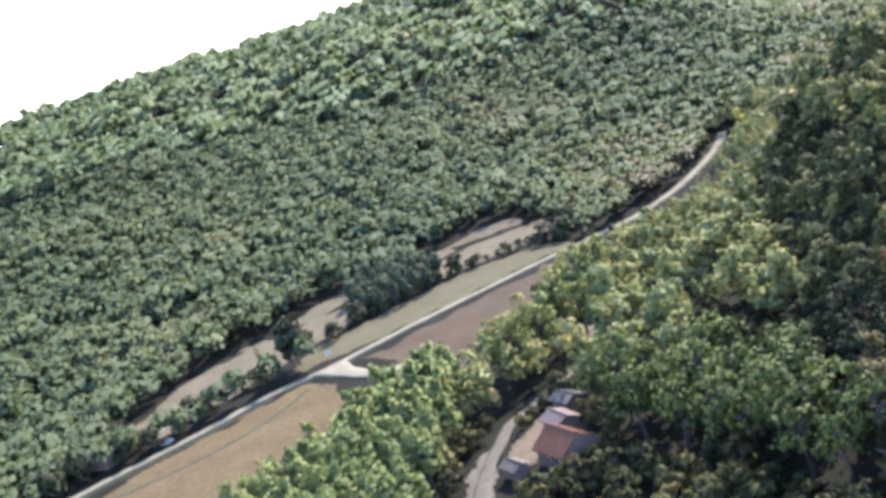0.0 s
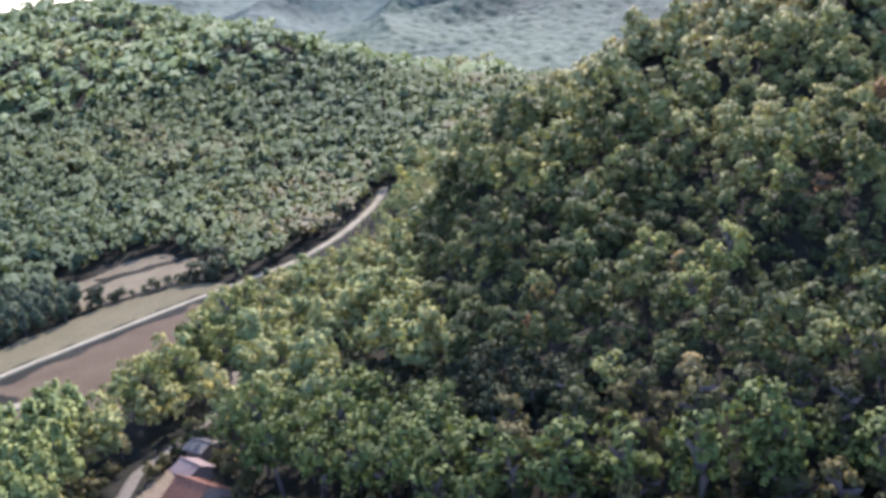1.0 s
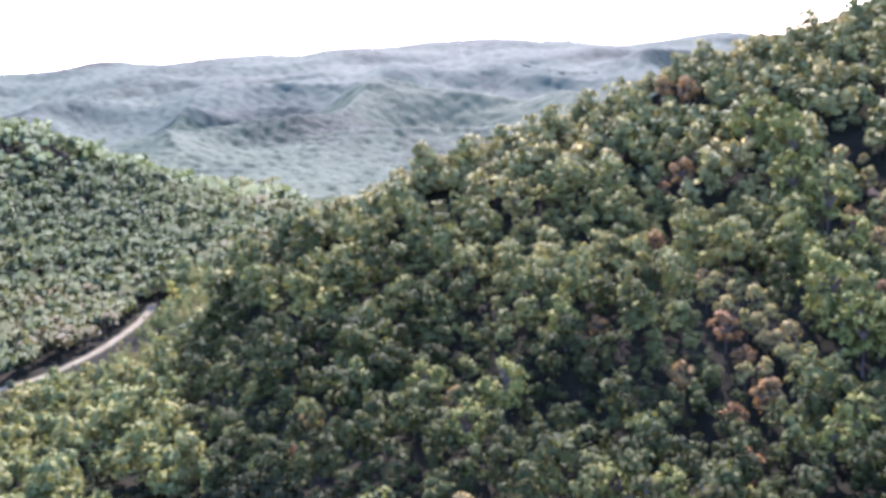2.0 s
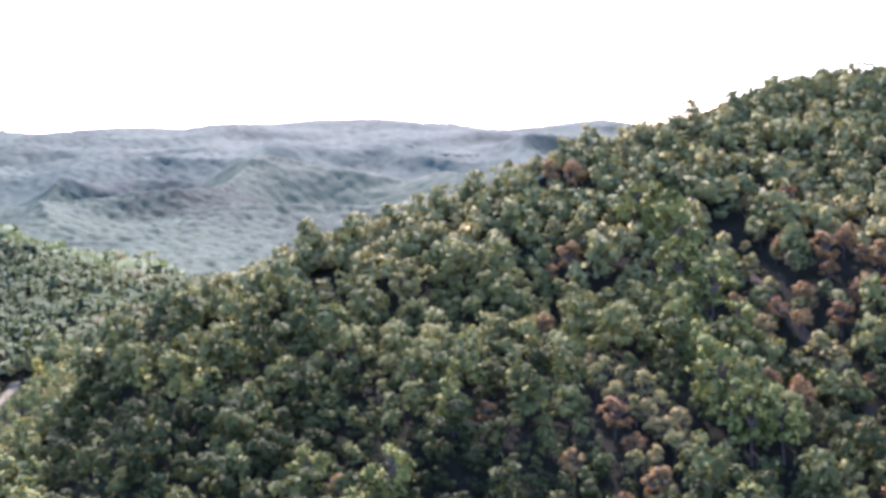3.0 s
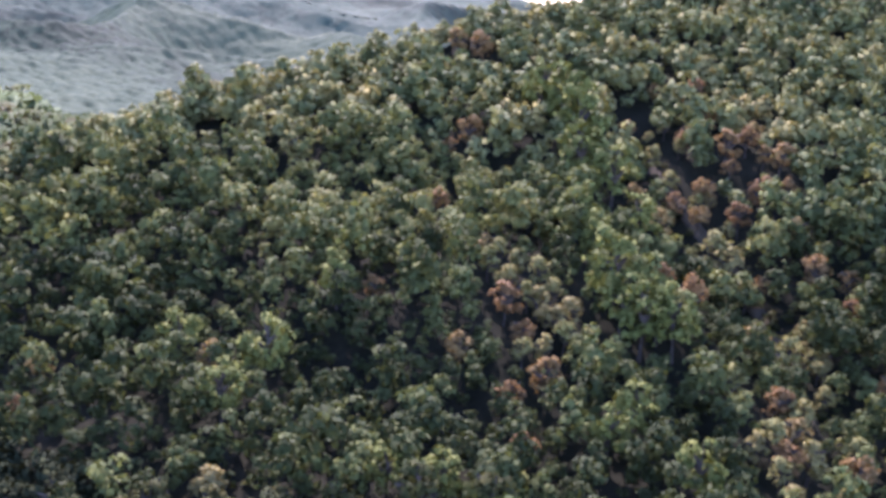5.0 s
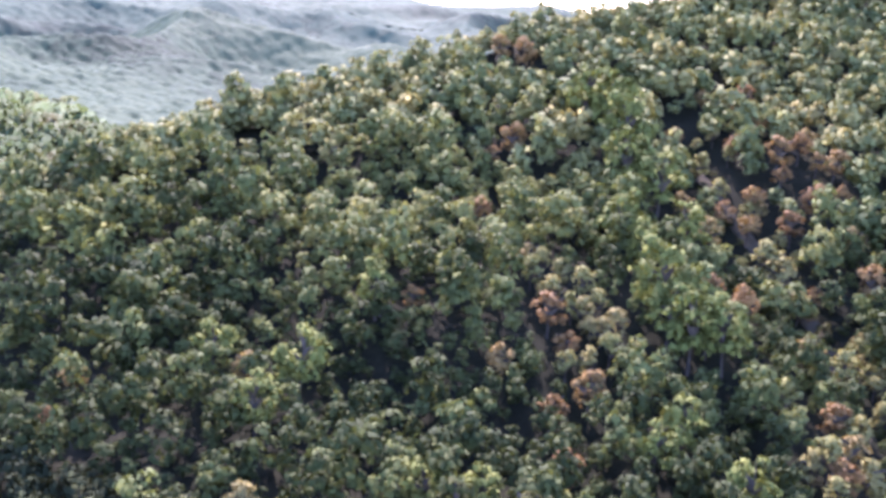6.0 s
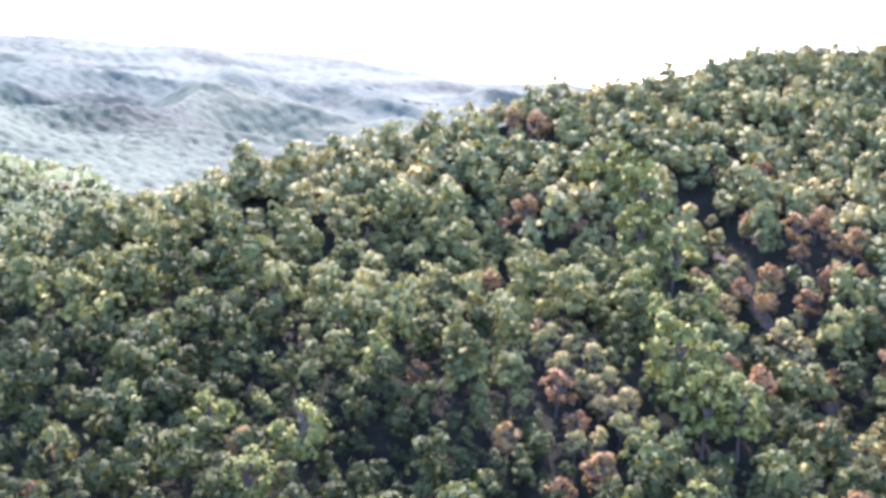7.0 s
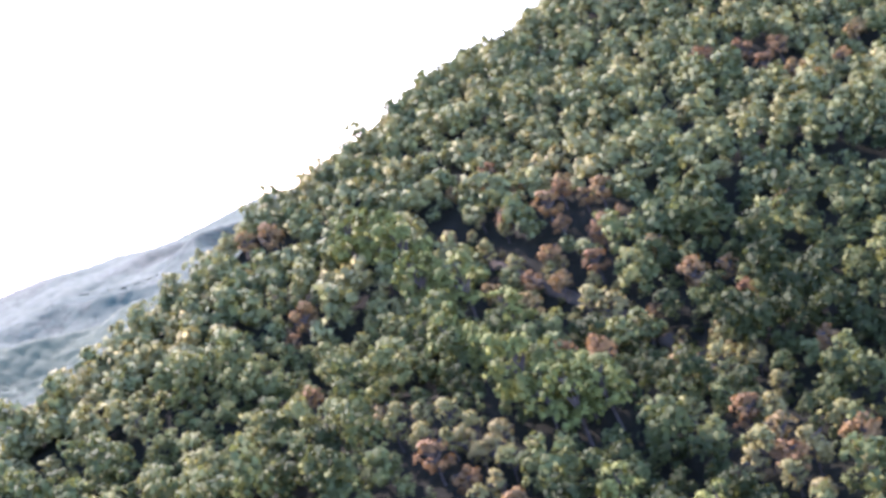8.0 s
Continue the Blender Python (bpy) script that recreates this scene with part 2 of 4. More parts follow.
def ground_z(x, y):
    x, y = np.asarray(x, float), np.asarray(y, float)
    hills = [left_hill(x, y), ridge(x, y, MID_HILL), ridge(x, y, BACK_HILL), ridge(x, y, FAR_RIDGE), np.maximum(spur(x, y), 0)]
    h = sum(np.maximum(v, 0) ** 5 for v in hills) ** 0.2
    r = np.hypot(x, y)
    u, v = 0.94 * x + 0.34 * y, -0.34 * x + 0.94 * y  # across and up the hill's face
    h = h + 4.5 * (np.abs(waves(u, v * 0.3, 120, 15)) - 0.45) * smooth(8, 26, left_hill(x, y)) * smooth(74, 58, left_hill(x, y)) * smooth(300, 420, r)
    h = h + 26 * (0.33 - np.abs(waves(x, y, 330, 23))) * smooth(760, 960, r) * smooth(1700, 1350, r) * smooth(4, 22, h)  # folds of the middle hills
    h = h + 4.5 * waves(x, y, 150, 5) * smooth(14, 45, h) * smooth(330, 480, r) + (7 * waves(x, y, 420, 8) + 18 * (0.3 - np.abs(waves(x, y, 620, 19))) * smooth(92, 55, hills[3]) - 7) * smooth(850, 1200, r)
    return h + 2.0 * np.exp(-(((x - 8) / 16) ** 2 + ((y - 162) / 22) ** 2))


def inside(poly, x, y):
    x, y = np.asarray(x, float), np.asarray(y, float)
    hit = np.zeros(x.shape, bool)
    for (ax, ay), (bx, by) in zip(poly, poly[1:] + poly[:1]):
        cross = (ay > y) != (by > y)
        hit ^= cross & (x < (bx - ax) * (y - ay) / ((by - ay) or 1e-9) + ax)
    return hit


def off_line(line, x, y):
    x, y = np.asarray(x, float), np.asarray(y, float)
    best = np.full(x.shape, 1e9)
    for (ax, ay), (bx, by) in zip(line, line[1:]):
        dx, dy = bx - ax, by - ay
        s = np.clip(((x - ax) * dx + (y - ay) * dy) / (dx * dx + dy * dy), 0, 1)
        best = np.minimum(best, np.hypot(x - ax - s * dx, y - ay - s * dy))
    return best


def grid_mesh(name, xs, ys, lift, material, keep=None):
    X, Y = np.meshgrid(xs, ys)
    Z = ground_z(X, Y) + (lift(X, Y) if callable(lift) else lift)
    nx, ny = len(xs), len(ys)
    verts = np.stack([X.ravel(), Y.ravel(), Z.ravel()], 1)
    i, j = np.meshgrid(np.arange(nx - 1), np.arange(ny - 1))
    a = (j * nx + i).ravel()
    quads = np.stack([a, a + 1, a + nx + 1, a + nx], 1)
    if keep is not None:
        c = verts[quads].mean(1)
        quads = quads[keep(c[:, 0], c[:, 1])]
        used, quads = np.unique(quads, return_inverse=True)
        verts, quads = verts[used], quads.reshape(-1, 4)
    return quad_mesh(name, verts, quads, material, smooth_faces=True)


def quad_mesh(name, verts, quads, material, tint=None, smooth_faces=False, normals=None):
    me = bpy.data.meshes.new(name)
    me.vertices.add(len(verts))
    me.vertices.foreach_set("co", np.asarray(verts, np.float32).ravel())
    me.loops.add(quads.size)
    me.loops.foreach_set("vertex_index", np.asarray(quads, np.int32).ravel())
    me.polygons.add(len(quads))
    me.polygons.foreach_set("loop_start", np.arange(0, quads.size, 4, dtype=np.int32))
    me.polygons.foreach_set("use_smooth", np.full(len(quads), smooth_faces))
    if normals is not None:
        me.attributes.new("custom_normal", "FLOAT_VECTOR", "POINT").data.foreach_set("vector", np.asarray(normals, np.float32).ravel())
    if tint is not None:
        me.attributes.new("tint", "FLOAT", "FACE").data.foreach_set("value", np.asarray(tint, np.float32))
    me.update(calc_edges=True)
    me.materials.append(material)
    return me


def spread(step, grow, most):
    out, v, s = [0.0], 0.0, step
    while v < most:
        v += s
        s = s * grow if v > 330 else s
        out.append(v)
    return np.array(out)


half = spread(8.0, 1.06, 6000.0)
axis_x = np.concatenate([-half[:0:-1], half]) + 60
axis_y = np.concatenate([-half[:0:-1], half]) + 240
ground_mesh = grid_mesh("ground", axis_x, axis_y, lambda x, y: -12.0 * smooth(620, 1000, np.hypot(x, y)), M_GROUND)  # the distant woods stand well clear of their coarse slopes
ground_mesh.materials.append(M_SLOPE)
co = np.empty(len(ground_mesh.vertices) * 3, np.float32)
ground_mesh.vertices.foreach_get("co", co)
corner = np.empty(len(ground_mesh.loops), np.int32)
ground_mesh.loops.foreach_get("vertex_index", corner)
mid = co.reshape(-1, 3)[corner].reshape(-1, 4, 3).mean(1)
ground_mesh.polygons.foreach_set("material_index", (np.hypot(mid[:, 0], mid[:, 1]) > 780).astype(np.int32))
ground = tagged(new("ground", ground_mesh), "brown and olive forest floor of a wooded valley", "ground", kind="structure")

# ---- road, lane and fields ----
ROAD = [(-150, 180), (-118, 204), (-90, 224), (-76, 232), (-63, 240), (-52, 248), (-38, 253.5), (-22, 263), (-12, 268.5), (4, 277), (19, 284.5), (32, 290.5), (46, 297), (57, 307), (66, 318), (77, 335), (86, 351), (91, 361)]
SIDE = [(-38, 254), (-33, 246), (-27, 239), (-20, 236)]
LANE = [(-14, 130), (-10, 150), (-8, 162), (-6, 170), (-3.5, 177), (-1, 184), (3, 188), (6, 192), (10, 197), (17, 206), (20, 222)]


def rounded(line, step=2.0):
    """Points at even steps along a soft curve through the line."""
    p = np.array(line, float)
    p = np.vstack([2 * p[0] - p[1], p, 2 * p[-1] - p[-2]])
    out = []
    for k in range(1, len(p) - 2):
        n = max(2, int(np.hypot(*(p[k + 1] - p[k])) / step))
        for t in np.linspace(0, 1, n, endpoint=False):
            a, b, c, d = p[k - 1:k + 3]
            out.append(0.5 * (2 * b + (c - a) * t + (2 * a - 5 * b + 4 * c - d) * t * t + (3 * b - a - 3 * c + d) * t ** 3))
    return np.array(out + [p[-2]])


def strip(name, line, wide, lift, material, ends=None, seed=0, thick=0.15):
    """A band along a line that lies on the ground, with slightly uneven edges and sides that reach into it."""
    c = rounded(line)
    d = np.gradient(c, axis=0)
    d /= np.hypot(d[:, 0], d[:, 1])[:, None]
    n = np.stack([-d[:, 1], d[:, 0]], 1)
    rng = np.random.RandomState(seed)
    w = np.interp(np.linspace(0, 1, len(c)), np.linspace(0, 1, len(wide)), wide)[:, None]
    jl, jr = (1 + 0.06 * rng.randn(len(c), 1) for _ in range(2))
    rows = []
    for f in (-0.5, -0.5, -0.25, 0, 0.25, 0.5, 0.5):
        rows.append(c + n * w * f * (jl if f < 0 else jr))
    verts = []
    for k, r in enumerate(rows):
        z = ground_z(r[:, 0], r[:, 1]) + (lift if 0 < k < 6 else lift - thick) + (0.05 if k == 3 else 0)
        verts.append(np.column_stack([r, z]))
    m = len(c)
    verts = np.concatenate(verts)
    quads = np.array([[k * m + i, k * m + i + 1, (k + 1) * m + i + 1, (k + 1) * m + i] for k in range(6) for i in range(m - 1)])
    return quad_mesh(name, verts, quads[:, ::-1], material, smooth_faces=True)


tagged(new("road_verge", strip("road_verge", ROAD, [3.9], 0.06, M_VERGE, seed=4)), "dry grass verge beside the country road", "verge", kind="structure")
tagged(new("road", strip("road", ROAD, [2.4], 0.16, M_ROAD, seed=1)), "pale grey country road along the valley floor", "road", kind="structure")
tagged(new("side_road", strip("side_road", SIDE, [10, 5, 4, 3.5], 0.2, M_ROAD, seed=2)), "pale flared mouth of a side road", "road", kind="structure")
tagged(new("lane", strip("lane", LANE, [3.4, 3.4, 2.6, 2.4, 2.4, 2.2], 0.14, M_GRAVEL, seed=3)), "narrow pale gravel lane past the farmhouse", "lane", kind="structure")

FIELDS = [
    ("field_stubble", [(-46, 259), (-30, 262), (-14, 270.5), (4, 280), (20, 288), (29, 293), (25, 297), (18, 303), (8, 302), (-2, 300), (-14, 293), (-27, 285), (-38, 277), (-46, 270)], M_STUB, "grey-olive mown field between road and hedge"),
    ("field_tan", [(-90, 252), (-86, 264), (-79, 280), (-74, 288), (-65, 296), (-54, 301), (-47, 311), (-37, 321), (-31, 305), (-33, 290), (-38, 280), (-48, 276), (-52, 266), (-62, 258), (-78, 243)], M_TAN, "pale tan dry meadow below the woods"),
    ("field_upper", [(-14, 330), (-3, 335), (6, 341), (17, 343), (25, 332), (28, 320), (20, 309), (10, 307), (0, 305), (-7, 302), (-11, 316)], M_TAN, "pale tan dry meadow behind the hedge"),
    ("field_golden", [(-142, 166), (-114, 192), (-92, 210), (-78, 224), (-60, 237), (-42, 248), (-36, 240), (-30, 226), (-40, 196), (-80, 160), (-115, 140)], M_GOLD, "golden stubble field below the road"),
    ("field_ploughed", [(-29, 252), (-12, 261), (6, 272), (20, 280), (24, 262), (12, 236), (-2, 214), (-16, 212), (-24, 228), (-22, 242)], M_PLOUGH, "brown ploughed field below the road"),
]


def field(name, poly, material, label):
    x0, y0 = np.min(poly, 0)
    x1, y1 = np.max(poly, 0)
    soft = lambda x, y: inside(poly, x + 1.2 * waves(x, y, 14, 11), y + 1.2 * waves(x, y, 12, 12))
    me = grid_mesh(name, np.arange(x0 - 2, x1 + 3, 0.8), np.arange(y0 - 2, y1 + 3, 0.8), 0.05, material, soft)
    tagged(new(name, me), label, "field", kind="structure")


for f in FIELDS:
    field(*f)

# farm track across the golden field, yard by the house, bare strip on the spur
TRACK = [(-84, 214), (-66, 220), (-51, 230), (-42, 243)]
tagged(new("field_track", strip("field_track", TRACK, [1.2], 0.09, M_VERGE, seed=6, thick=0.08)), "dark grassy furrow across the stubble field", "track", kind="structure")
DITCH = [(x + 1.7, y - 2.9) for x, y in ROAD[1:6]]
tagged(new("road_ditch", strip("road_ditch", DITCH, [1.5], 0.09, M_DITCH, seed=8, thick=0.08)), "dark grassy ditch along the road's lower edge", "ditch", kind="structure")
GARDEN = [(-4, 166), (1, 163), (4, 168), (5, 176), (8, 183), (5, 185), (0, 178)]
field("garden", GARDEN, M_GARDEN, "dry yellowish grass patch above the farmhouse")
SCREE = [(213, 198), (206, 184), (199, 170), (192, 152), (185, 141), (175, 129), (168, 121), (160, 112)]
tagged(new("scree_strip", strip("scree_strip", SCREE, [1.6, 2.2, 2.6, 2.6, 2.8, 2.4, 2], 0.12, M_SCREE, seed=7)), "bare pale scree strip down the hillside", "scree", kind="structure")


# ---- plants ----
def leaf_quads(centres, normals, sizes, rng):
    """Small leaf sprays: one slightly skewed quad each, facing along its normal."""
    n = normals / np.linalg.norm(normals, axis=1)[:, None]
    a = np.cross(n, rng.randn(len(n), 3))
    a /= np.linalg.norm(a, axis=1)[:, None]
    b = np.cross(n, a)
    s = sizes[:, None]
    k = rng.uniform(0.75, 1.2, (4, len(n), 1))
    lift = rng.uniform(-0.15, 0.15, (4, len(n), 1))
    c = [centres + s * k[i] * 0.5 * (u * a + v * b) + n * s * lift[i] for i, (u, v) in enumerate(((-1, -1), (1, -1), (1, 1), (-1, 1)))]
    return np.stack(c, 1).reshape(-1, 3)


def crown_leaves(seed, count, wide, low, high, lobes, lobe_size, leaf, point=0.0, clump=0.5, rise=0.3, core=0, flutter=0.3):
    """A crown of many leaf sprays over uneven lobes. wide: radius; low, high: its heights; point: how much it narrows to the top."""
    rng = np.random.RandomState(seed)
    mid, tall = (low + high) / 2, (high - low) / 2
    cs, rs = [], []
    for k in range(lobes):
        u = rng.uniform(-0.6, 0.95)
        a = 2.4 * k + rng.uniform(-0.5, 0.5)
        r = math.sqrt(max(0.0, 1 - u * u * 0.92)) * rng.uniform(0.45, 1.0) * (1 - point * (u * 0.5 + 0.5))
        cs.append((wide * 0.78 * r * math.cos(a), wide * 0.78 * r * math.sin(a), mid + tall * 0.85 * u + rng.uniform(-0.4, 0.4)))
        rs.append(lobe_size * rng.uniform(0.65, 1.25))
    cs, rs = np.array(cs), np.array(rs)
    pick = rng.choice(lobes, count, p=rs ** 2 / (rs ** 2).sum())
    d = rng.randn(count, 3)
    d[:, 2] = np.where(d[:, 2] < -0.15, -d[:, 2] * rng.choice([1, 1, 1, -0.5], count), d[:, 2])
    d /= np.linalg.norm(d, axis=1)[:, None]
    c = cs[pick] + d * (rs[pick] * rng.uniform(0.72, 1.08, count))[:, None] * np.array([1, 1, 0.85])
    nrm = d + 0.38 * rng.randn(count, 3) + np.array([0, 0, 0.2])
    v = leaf_quads(c, nrm, leaf * rng.uniform(0.6, 1.3, count), rng)
    # each lobe shades as a soft round clump on a round crown
    sh = clump * (v - np.repeat(cs[pick], 4, 0)) / np.repeat(rs[pick], 4)[:, None] + (1 - clump) * (v - np.array([0, 0, mid])) / np.array([wide, wide, tall]) + np.array([0, 0, rise]) + flutter * np.repeat(rng.randn(count, 3), 4, 0)
    out = np.hstack([v, sh / np.linalg.norm(sh, axis=1)[:, None]])
    if core:
        # broad sprays deep in the crown, which close it against the light behind
        d = rng.randn(core, 3)
        d /= np.linalg.norm(d, axis=1)[:, None]
        c = np.array([0, 0, mid]) + d * np.array([wide, wide, tall]) * rng.uniform(0.2, 0.62, (core, 1))
        w = leaf_quads(c, d + 0.3 * rng.randn(core, 3), wide * rng.uniform(0.28, 0.42, core), rng)
        sh = (w - np.array([0, 0, mid])) / np.array([wide, wide, tall])
        out = np.vstack([out, np.hstack([w, sh / np.linalg.norm(sh, axis=1)[:, None]])])
    return out


def crown_mesh(name, material, **kw):
    v = crown_leaves(**kw)
    return quad_mesh(name, v[:, :3], np.arange(len(v)).reshape(-1, 4), material, normals=v[:, 3:], smooth_faces=True)


def tube(bm, a, b, ra, rb, sides=6):
    a, b = Vector(a), Vector(b)
    d = (b - a).normalized()
    u = d.orthogonal().normalized()
    w = d.cross(u)
    rings = []
    for p, r in ((a, ra), (a.lerp(b, 0.5) + u * ra * 0.2, (ra + rb) / 2), (b, rb)):
        rings.append([bm.verts.new(p + (u * math.cos(t) + w * math.sin(t)) * r) for t in (6.2832 * k / sides for k in range(sides))])
    for p, q in zip(rings, rings[1:]):
        for k in range(sides):
            bm.faces.new((p[k], p[(k + 1) % sides], q[(k + 1) % sides], q[k]))
    bm.faces.new(rings[-1])


def bm_mesh(name, bm, material):
    me = bpy.data.meshes.new(name)
    bmesh.ops.recalc_face_normals(bm, faces=bm.faces)
    bm.to_mesh(me)
    bm.free()
    me.materials.append(material)
    return me


def part(name, bm, material, parent, label=""):
    me = bm if isinstance(bm, bpy.types.Mesh) else bm_mesh(name, bm, material)
    ob = new(name, me)
    ob.parent = parent
    return tagged(ob, label)


def trunk_mesh(seed, tall, thick, reach):
    """A tapered, slightly bent trunk whose limbs grow out of its sides, as one skin."""
    rng = random.Random(seed)
    bm = bmesh.new()
    rings, sides = [], 6
    for k in range(9):
        f = k / 8
        z, r = -0.6 + (tall * 0.9 + 0.6) * f, thick * (1 - 0.82 * f) * (1.25 if k == 0 else 1)
        cx, cy = 0.15 * math.sin(3 * f + seed), 0.15 * math.sin(2.3 * f + 2 * seed)
        rings.append([bm.verts.new((cx + r * math.cos(6.2832 * i / sides), cy + r * math.sin(6.2832 * i / sides), z)) for i in range(sides)])
    side = {}
    for k in range(8):
        for i in range(sides):
            side[k, i] = bm.faces.new((rings[k][i], rings[k][(i + 1) % sides], rings[k + 1][(i + 1) % sides], rings[k + 1][i]))
    bm.faces.new(rings[-1])
    for k, i in ((3, 0), (4, 2), (4, 5), (5, 3), (5, 1), (6, 4)):
        f = bmesh.ops.extrude_discrete_faces(bm, faces=[side[k, i]])["faces"][0]
        a = 6.2832 * (i + 0.5) / sides
        out = reach * rng.uniform(0.5, 0.8)
        c = f.calc_center_median()
        for v in f.verts:
            v.co = c + (v.co - c) * 0.25 + Vector((out * math.cos(a), out * math.sin(a), tall * rng.uniform(0.12, 0.16)))
    return bm_mesh("trunk", bm, M_BARK)


def tree(name, label, category, crown, trunk, group):
    root = new(name)
    root.empty_display_size = 0.5
    part("trunk", trunk, None, root)
    part("crown", crown, None, root)
    return tagged(root, label, category, group)


def placed(first, x, y, size, rng, squash=1.0):
    m = Matrix.LocRotScale((x, y, float(ground_z(x, y))), Euler((rng.uniform(-0.06, 0.06), rng.uniform(-0.06, 0.06), rng.uniform(0, 6.28))), Vector((size, size, size * squash)))
    return m


class Kind:
    """A kind of tree: a few shapes, shared by all of its trees."""

    def __init__(self, name, label, category, group, crowns, trunks):
        self.args, self.crowns, self.trunks, self.n = (name, label, category, group), crowns, trunks, 0

    def put(self, x, y, size, rng, squash=1.0, label=""):
        name, text, category, group = self.args
        k, self.n = self.n, self.n + 1
        ob = tree(name, label or text, category, self.crowns[k % len(self.crowns)], self.trunks[k % len(self.trunks)], group)
        ob.matrix_basis = placed(None, x, y, size, rng, squash)
        return ob


def unit(v):
    return v / np.linalg.norm(v, axis=1)[:, None]


def forest(name, label, x, y, size, shapes, material, tint, rng, category="woodland", level=0.0):
    """Very many trees as one joined mesh: each a turned and scaled copy of a shape."""
    z = ground_z(x, y)
    out, tints, norms = [], [], []
    which = rng.randint(0, len(shapes), len(x))
    for k, v in enumerate(shapes):
        sel = np.where(which == k)[0]
        if not len(sel):
            continue
        a = rng.uniform(0, 6.283, len(sel))
        c, s, r = np.cos(a)[:, None], np.sin(a)[:, None], size[sel][:, None]
        tall = rng.uniform(0.85, 1.15, (len(sel), 1))
        px = (v[None, :, 0] * c - v[None, :, 1] * s) * r + x[sel][:, None]
        py = (v[None, :, 0] * s + v[None, :, 1] * c) * r + y[sel][:, None]
        pz = v[None, :, 2] * r * tall + z[sel][:, None]
        out.append(np.stack([px, py, pz], -1).reshape(-1, 3))
        norms.append(np.stack([v[None, :, 3] * c - v[None, :, 4] * s, v[None, :, 3] * s + v[None, :, 4] * c, v[None, :, 5] + level + 0 * c], -1).reshape(-1, 3))
        tints.append(np.repeat(tint[sel], len(v) // 4))
    v = np.concatenate(out)
    me = quad_mesh(name, v, np.arange(len(v)).reshape(-1, 4), material, np.concatenate(tints), True, unit(np.concatenate(norms)))
    return tagged(new(name, me), label, category, kind="stuff")


def scatter(x0, x1, y0, y1, step, rng, keep):
    gx, gy = np.meshgrid(np.arange(x0, x1, step), np.arange(y0, y1, step * 0.9))
    gx = gx + (np.arange(gx.shape[0]) % 2)[:, None] * step * 0.5
    gx, gy = gx.ravel() + rng.uniform(-0.42, 0.42, gx.size) * step, gy.ravel() + rng.uniform(-0.42, 0.42, gy.size) * step
    ok = keep(gx, gy)
    return gx[ok], gy[ok]


def clear(x, y, margin=2.5):
    """Where a tree may stand: off the roads, the fields, the yard and the bare strip."""
    ok = (off_line(ROAD, x, y) > 4 + margin * 0.5 - 3.2 * smooth(305, 330, y)) & (off_line(LANE, x, y) > 2.2 + margin * 0.5) & (off_line(SCREE, x, y) > 3.4) & (off_line(SIDE, x, y) > 4)
    for _, poly, _, _ in FIELDS:
        ok &= ~inside(poly, x, y) & ~inside(poly, x, y - 5)
    return ok & ~inside(YARD, x, y) & ~inside(HOLLOW, x, y) & ~inside(MEADOWS, x, y) & ~inside(STAND, x, y)


HOLLOW = [(33, 194), (38, 172), (41, 158), (47, 145), (58, 138), (66, 138), (56, 156), (54, 170), (47, 190), (40, 204)]
MEADOWS = [(-80, 240), (-46, 260), (31, 297), (33, 310), (26, 326), (10, 322), (-34, 300), (-66, 280)]
STAND = [(-34, 306), (-30, 288), (-22, 287), (-12, 292), (-5, 300), (-10, 314), (-17, 325), (-28, 324)]
YARD = [(-16, 136), (-4, 136), (6, 144), (14, 152), (14, 164), (14, 186), (10, 198), (2, 190), (-5, 186), (-11, 172), (-14, 160)]
POPLARS = [(-84, 144), (-60, 156), (-46, 168), (-37, 180), (-30, 190), (-21, 201), (-9, 207), (-7, 200), (-8, 192), (-9, 184), (-11, 174), (-14, 164), (-15, 150), (-16, 136), (-50, 132)]
rng = np.random.RandomState(7)
rnd = random.Random(11)

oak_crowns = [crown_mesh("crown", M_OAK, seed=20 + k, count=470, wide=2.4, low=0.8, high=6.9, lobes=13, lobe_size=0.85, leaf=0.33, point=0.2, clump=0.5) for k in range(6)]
lush_crowns = [crown_mesh("crown", M_LUSH, seed=40 + k, count=720, wide=4.1, low=0.9, high=10.5, lobes=28, lobe_size=1.1, leaf=0.5) for k in range(4)]
grove_crowns = [crown_mesh("crown", M_GROVE, seed=150 + k, count=370, wide=4.1, low=2.4, high=10.5, lobes=28, lobe_size=1.1, leaf=0.5) for k in range(4)]
red_crowns = [crown_mesh("crown", M_RED, seed=50 + k, count=380, wide=2.7, low=0.7, high=6.6, lobes=18, lobe_size=0.9, leaf=0.46) for k in range(3)]
pop_crowns = [crown_mesh("crown", M_POP, seed=60 + k, count=520, wide=2.3, low=2.6, high=11.5, lobes=46, lobe_size=0.62, leaf=0.36, point=0.3, clump=0.35, rise=0.4, flutter=0.15) for k in range(5)]
yel_crowns = [crown_mesh("crown", M_YEL, seed=70, count=420, wide=2.6, low=1.5, high=12.0, lobes=18, lobe_size=1.2, leaf=0.7, point=0.4)]
dark_crowns = [crown_mesh("crown", M_DARK, seed=80 + k, count=1300, wide=4.3, low=0.2, high=10.5, lobes=34, lobe_size=1.5, leaf=0.75) for k in range(2)]
hedge_crowns = [crown_mesh("crown", M_DARK, seed=90 + k, count=300, wide=2.6, low=0.0, high=4.6, lobes=14, lobe_size=1.0, leaf=0.55) for k in range(3)]
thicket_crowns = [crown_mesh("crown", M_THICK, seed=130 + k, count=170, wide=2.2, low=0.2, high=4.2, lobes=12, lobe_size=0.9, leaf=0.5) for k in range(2)]
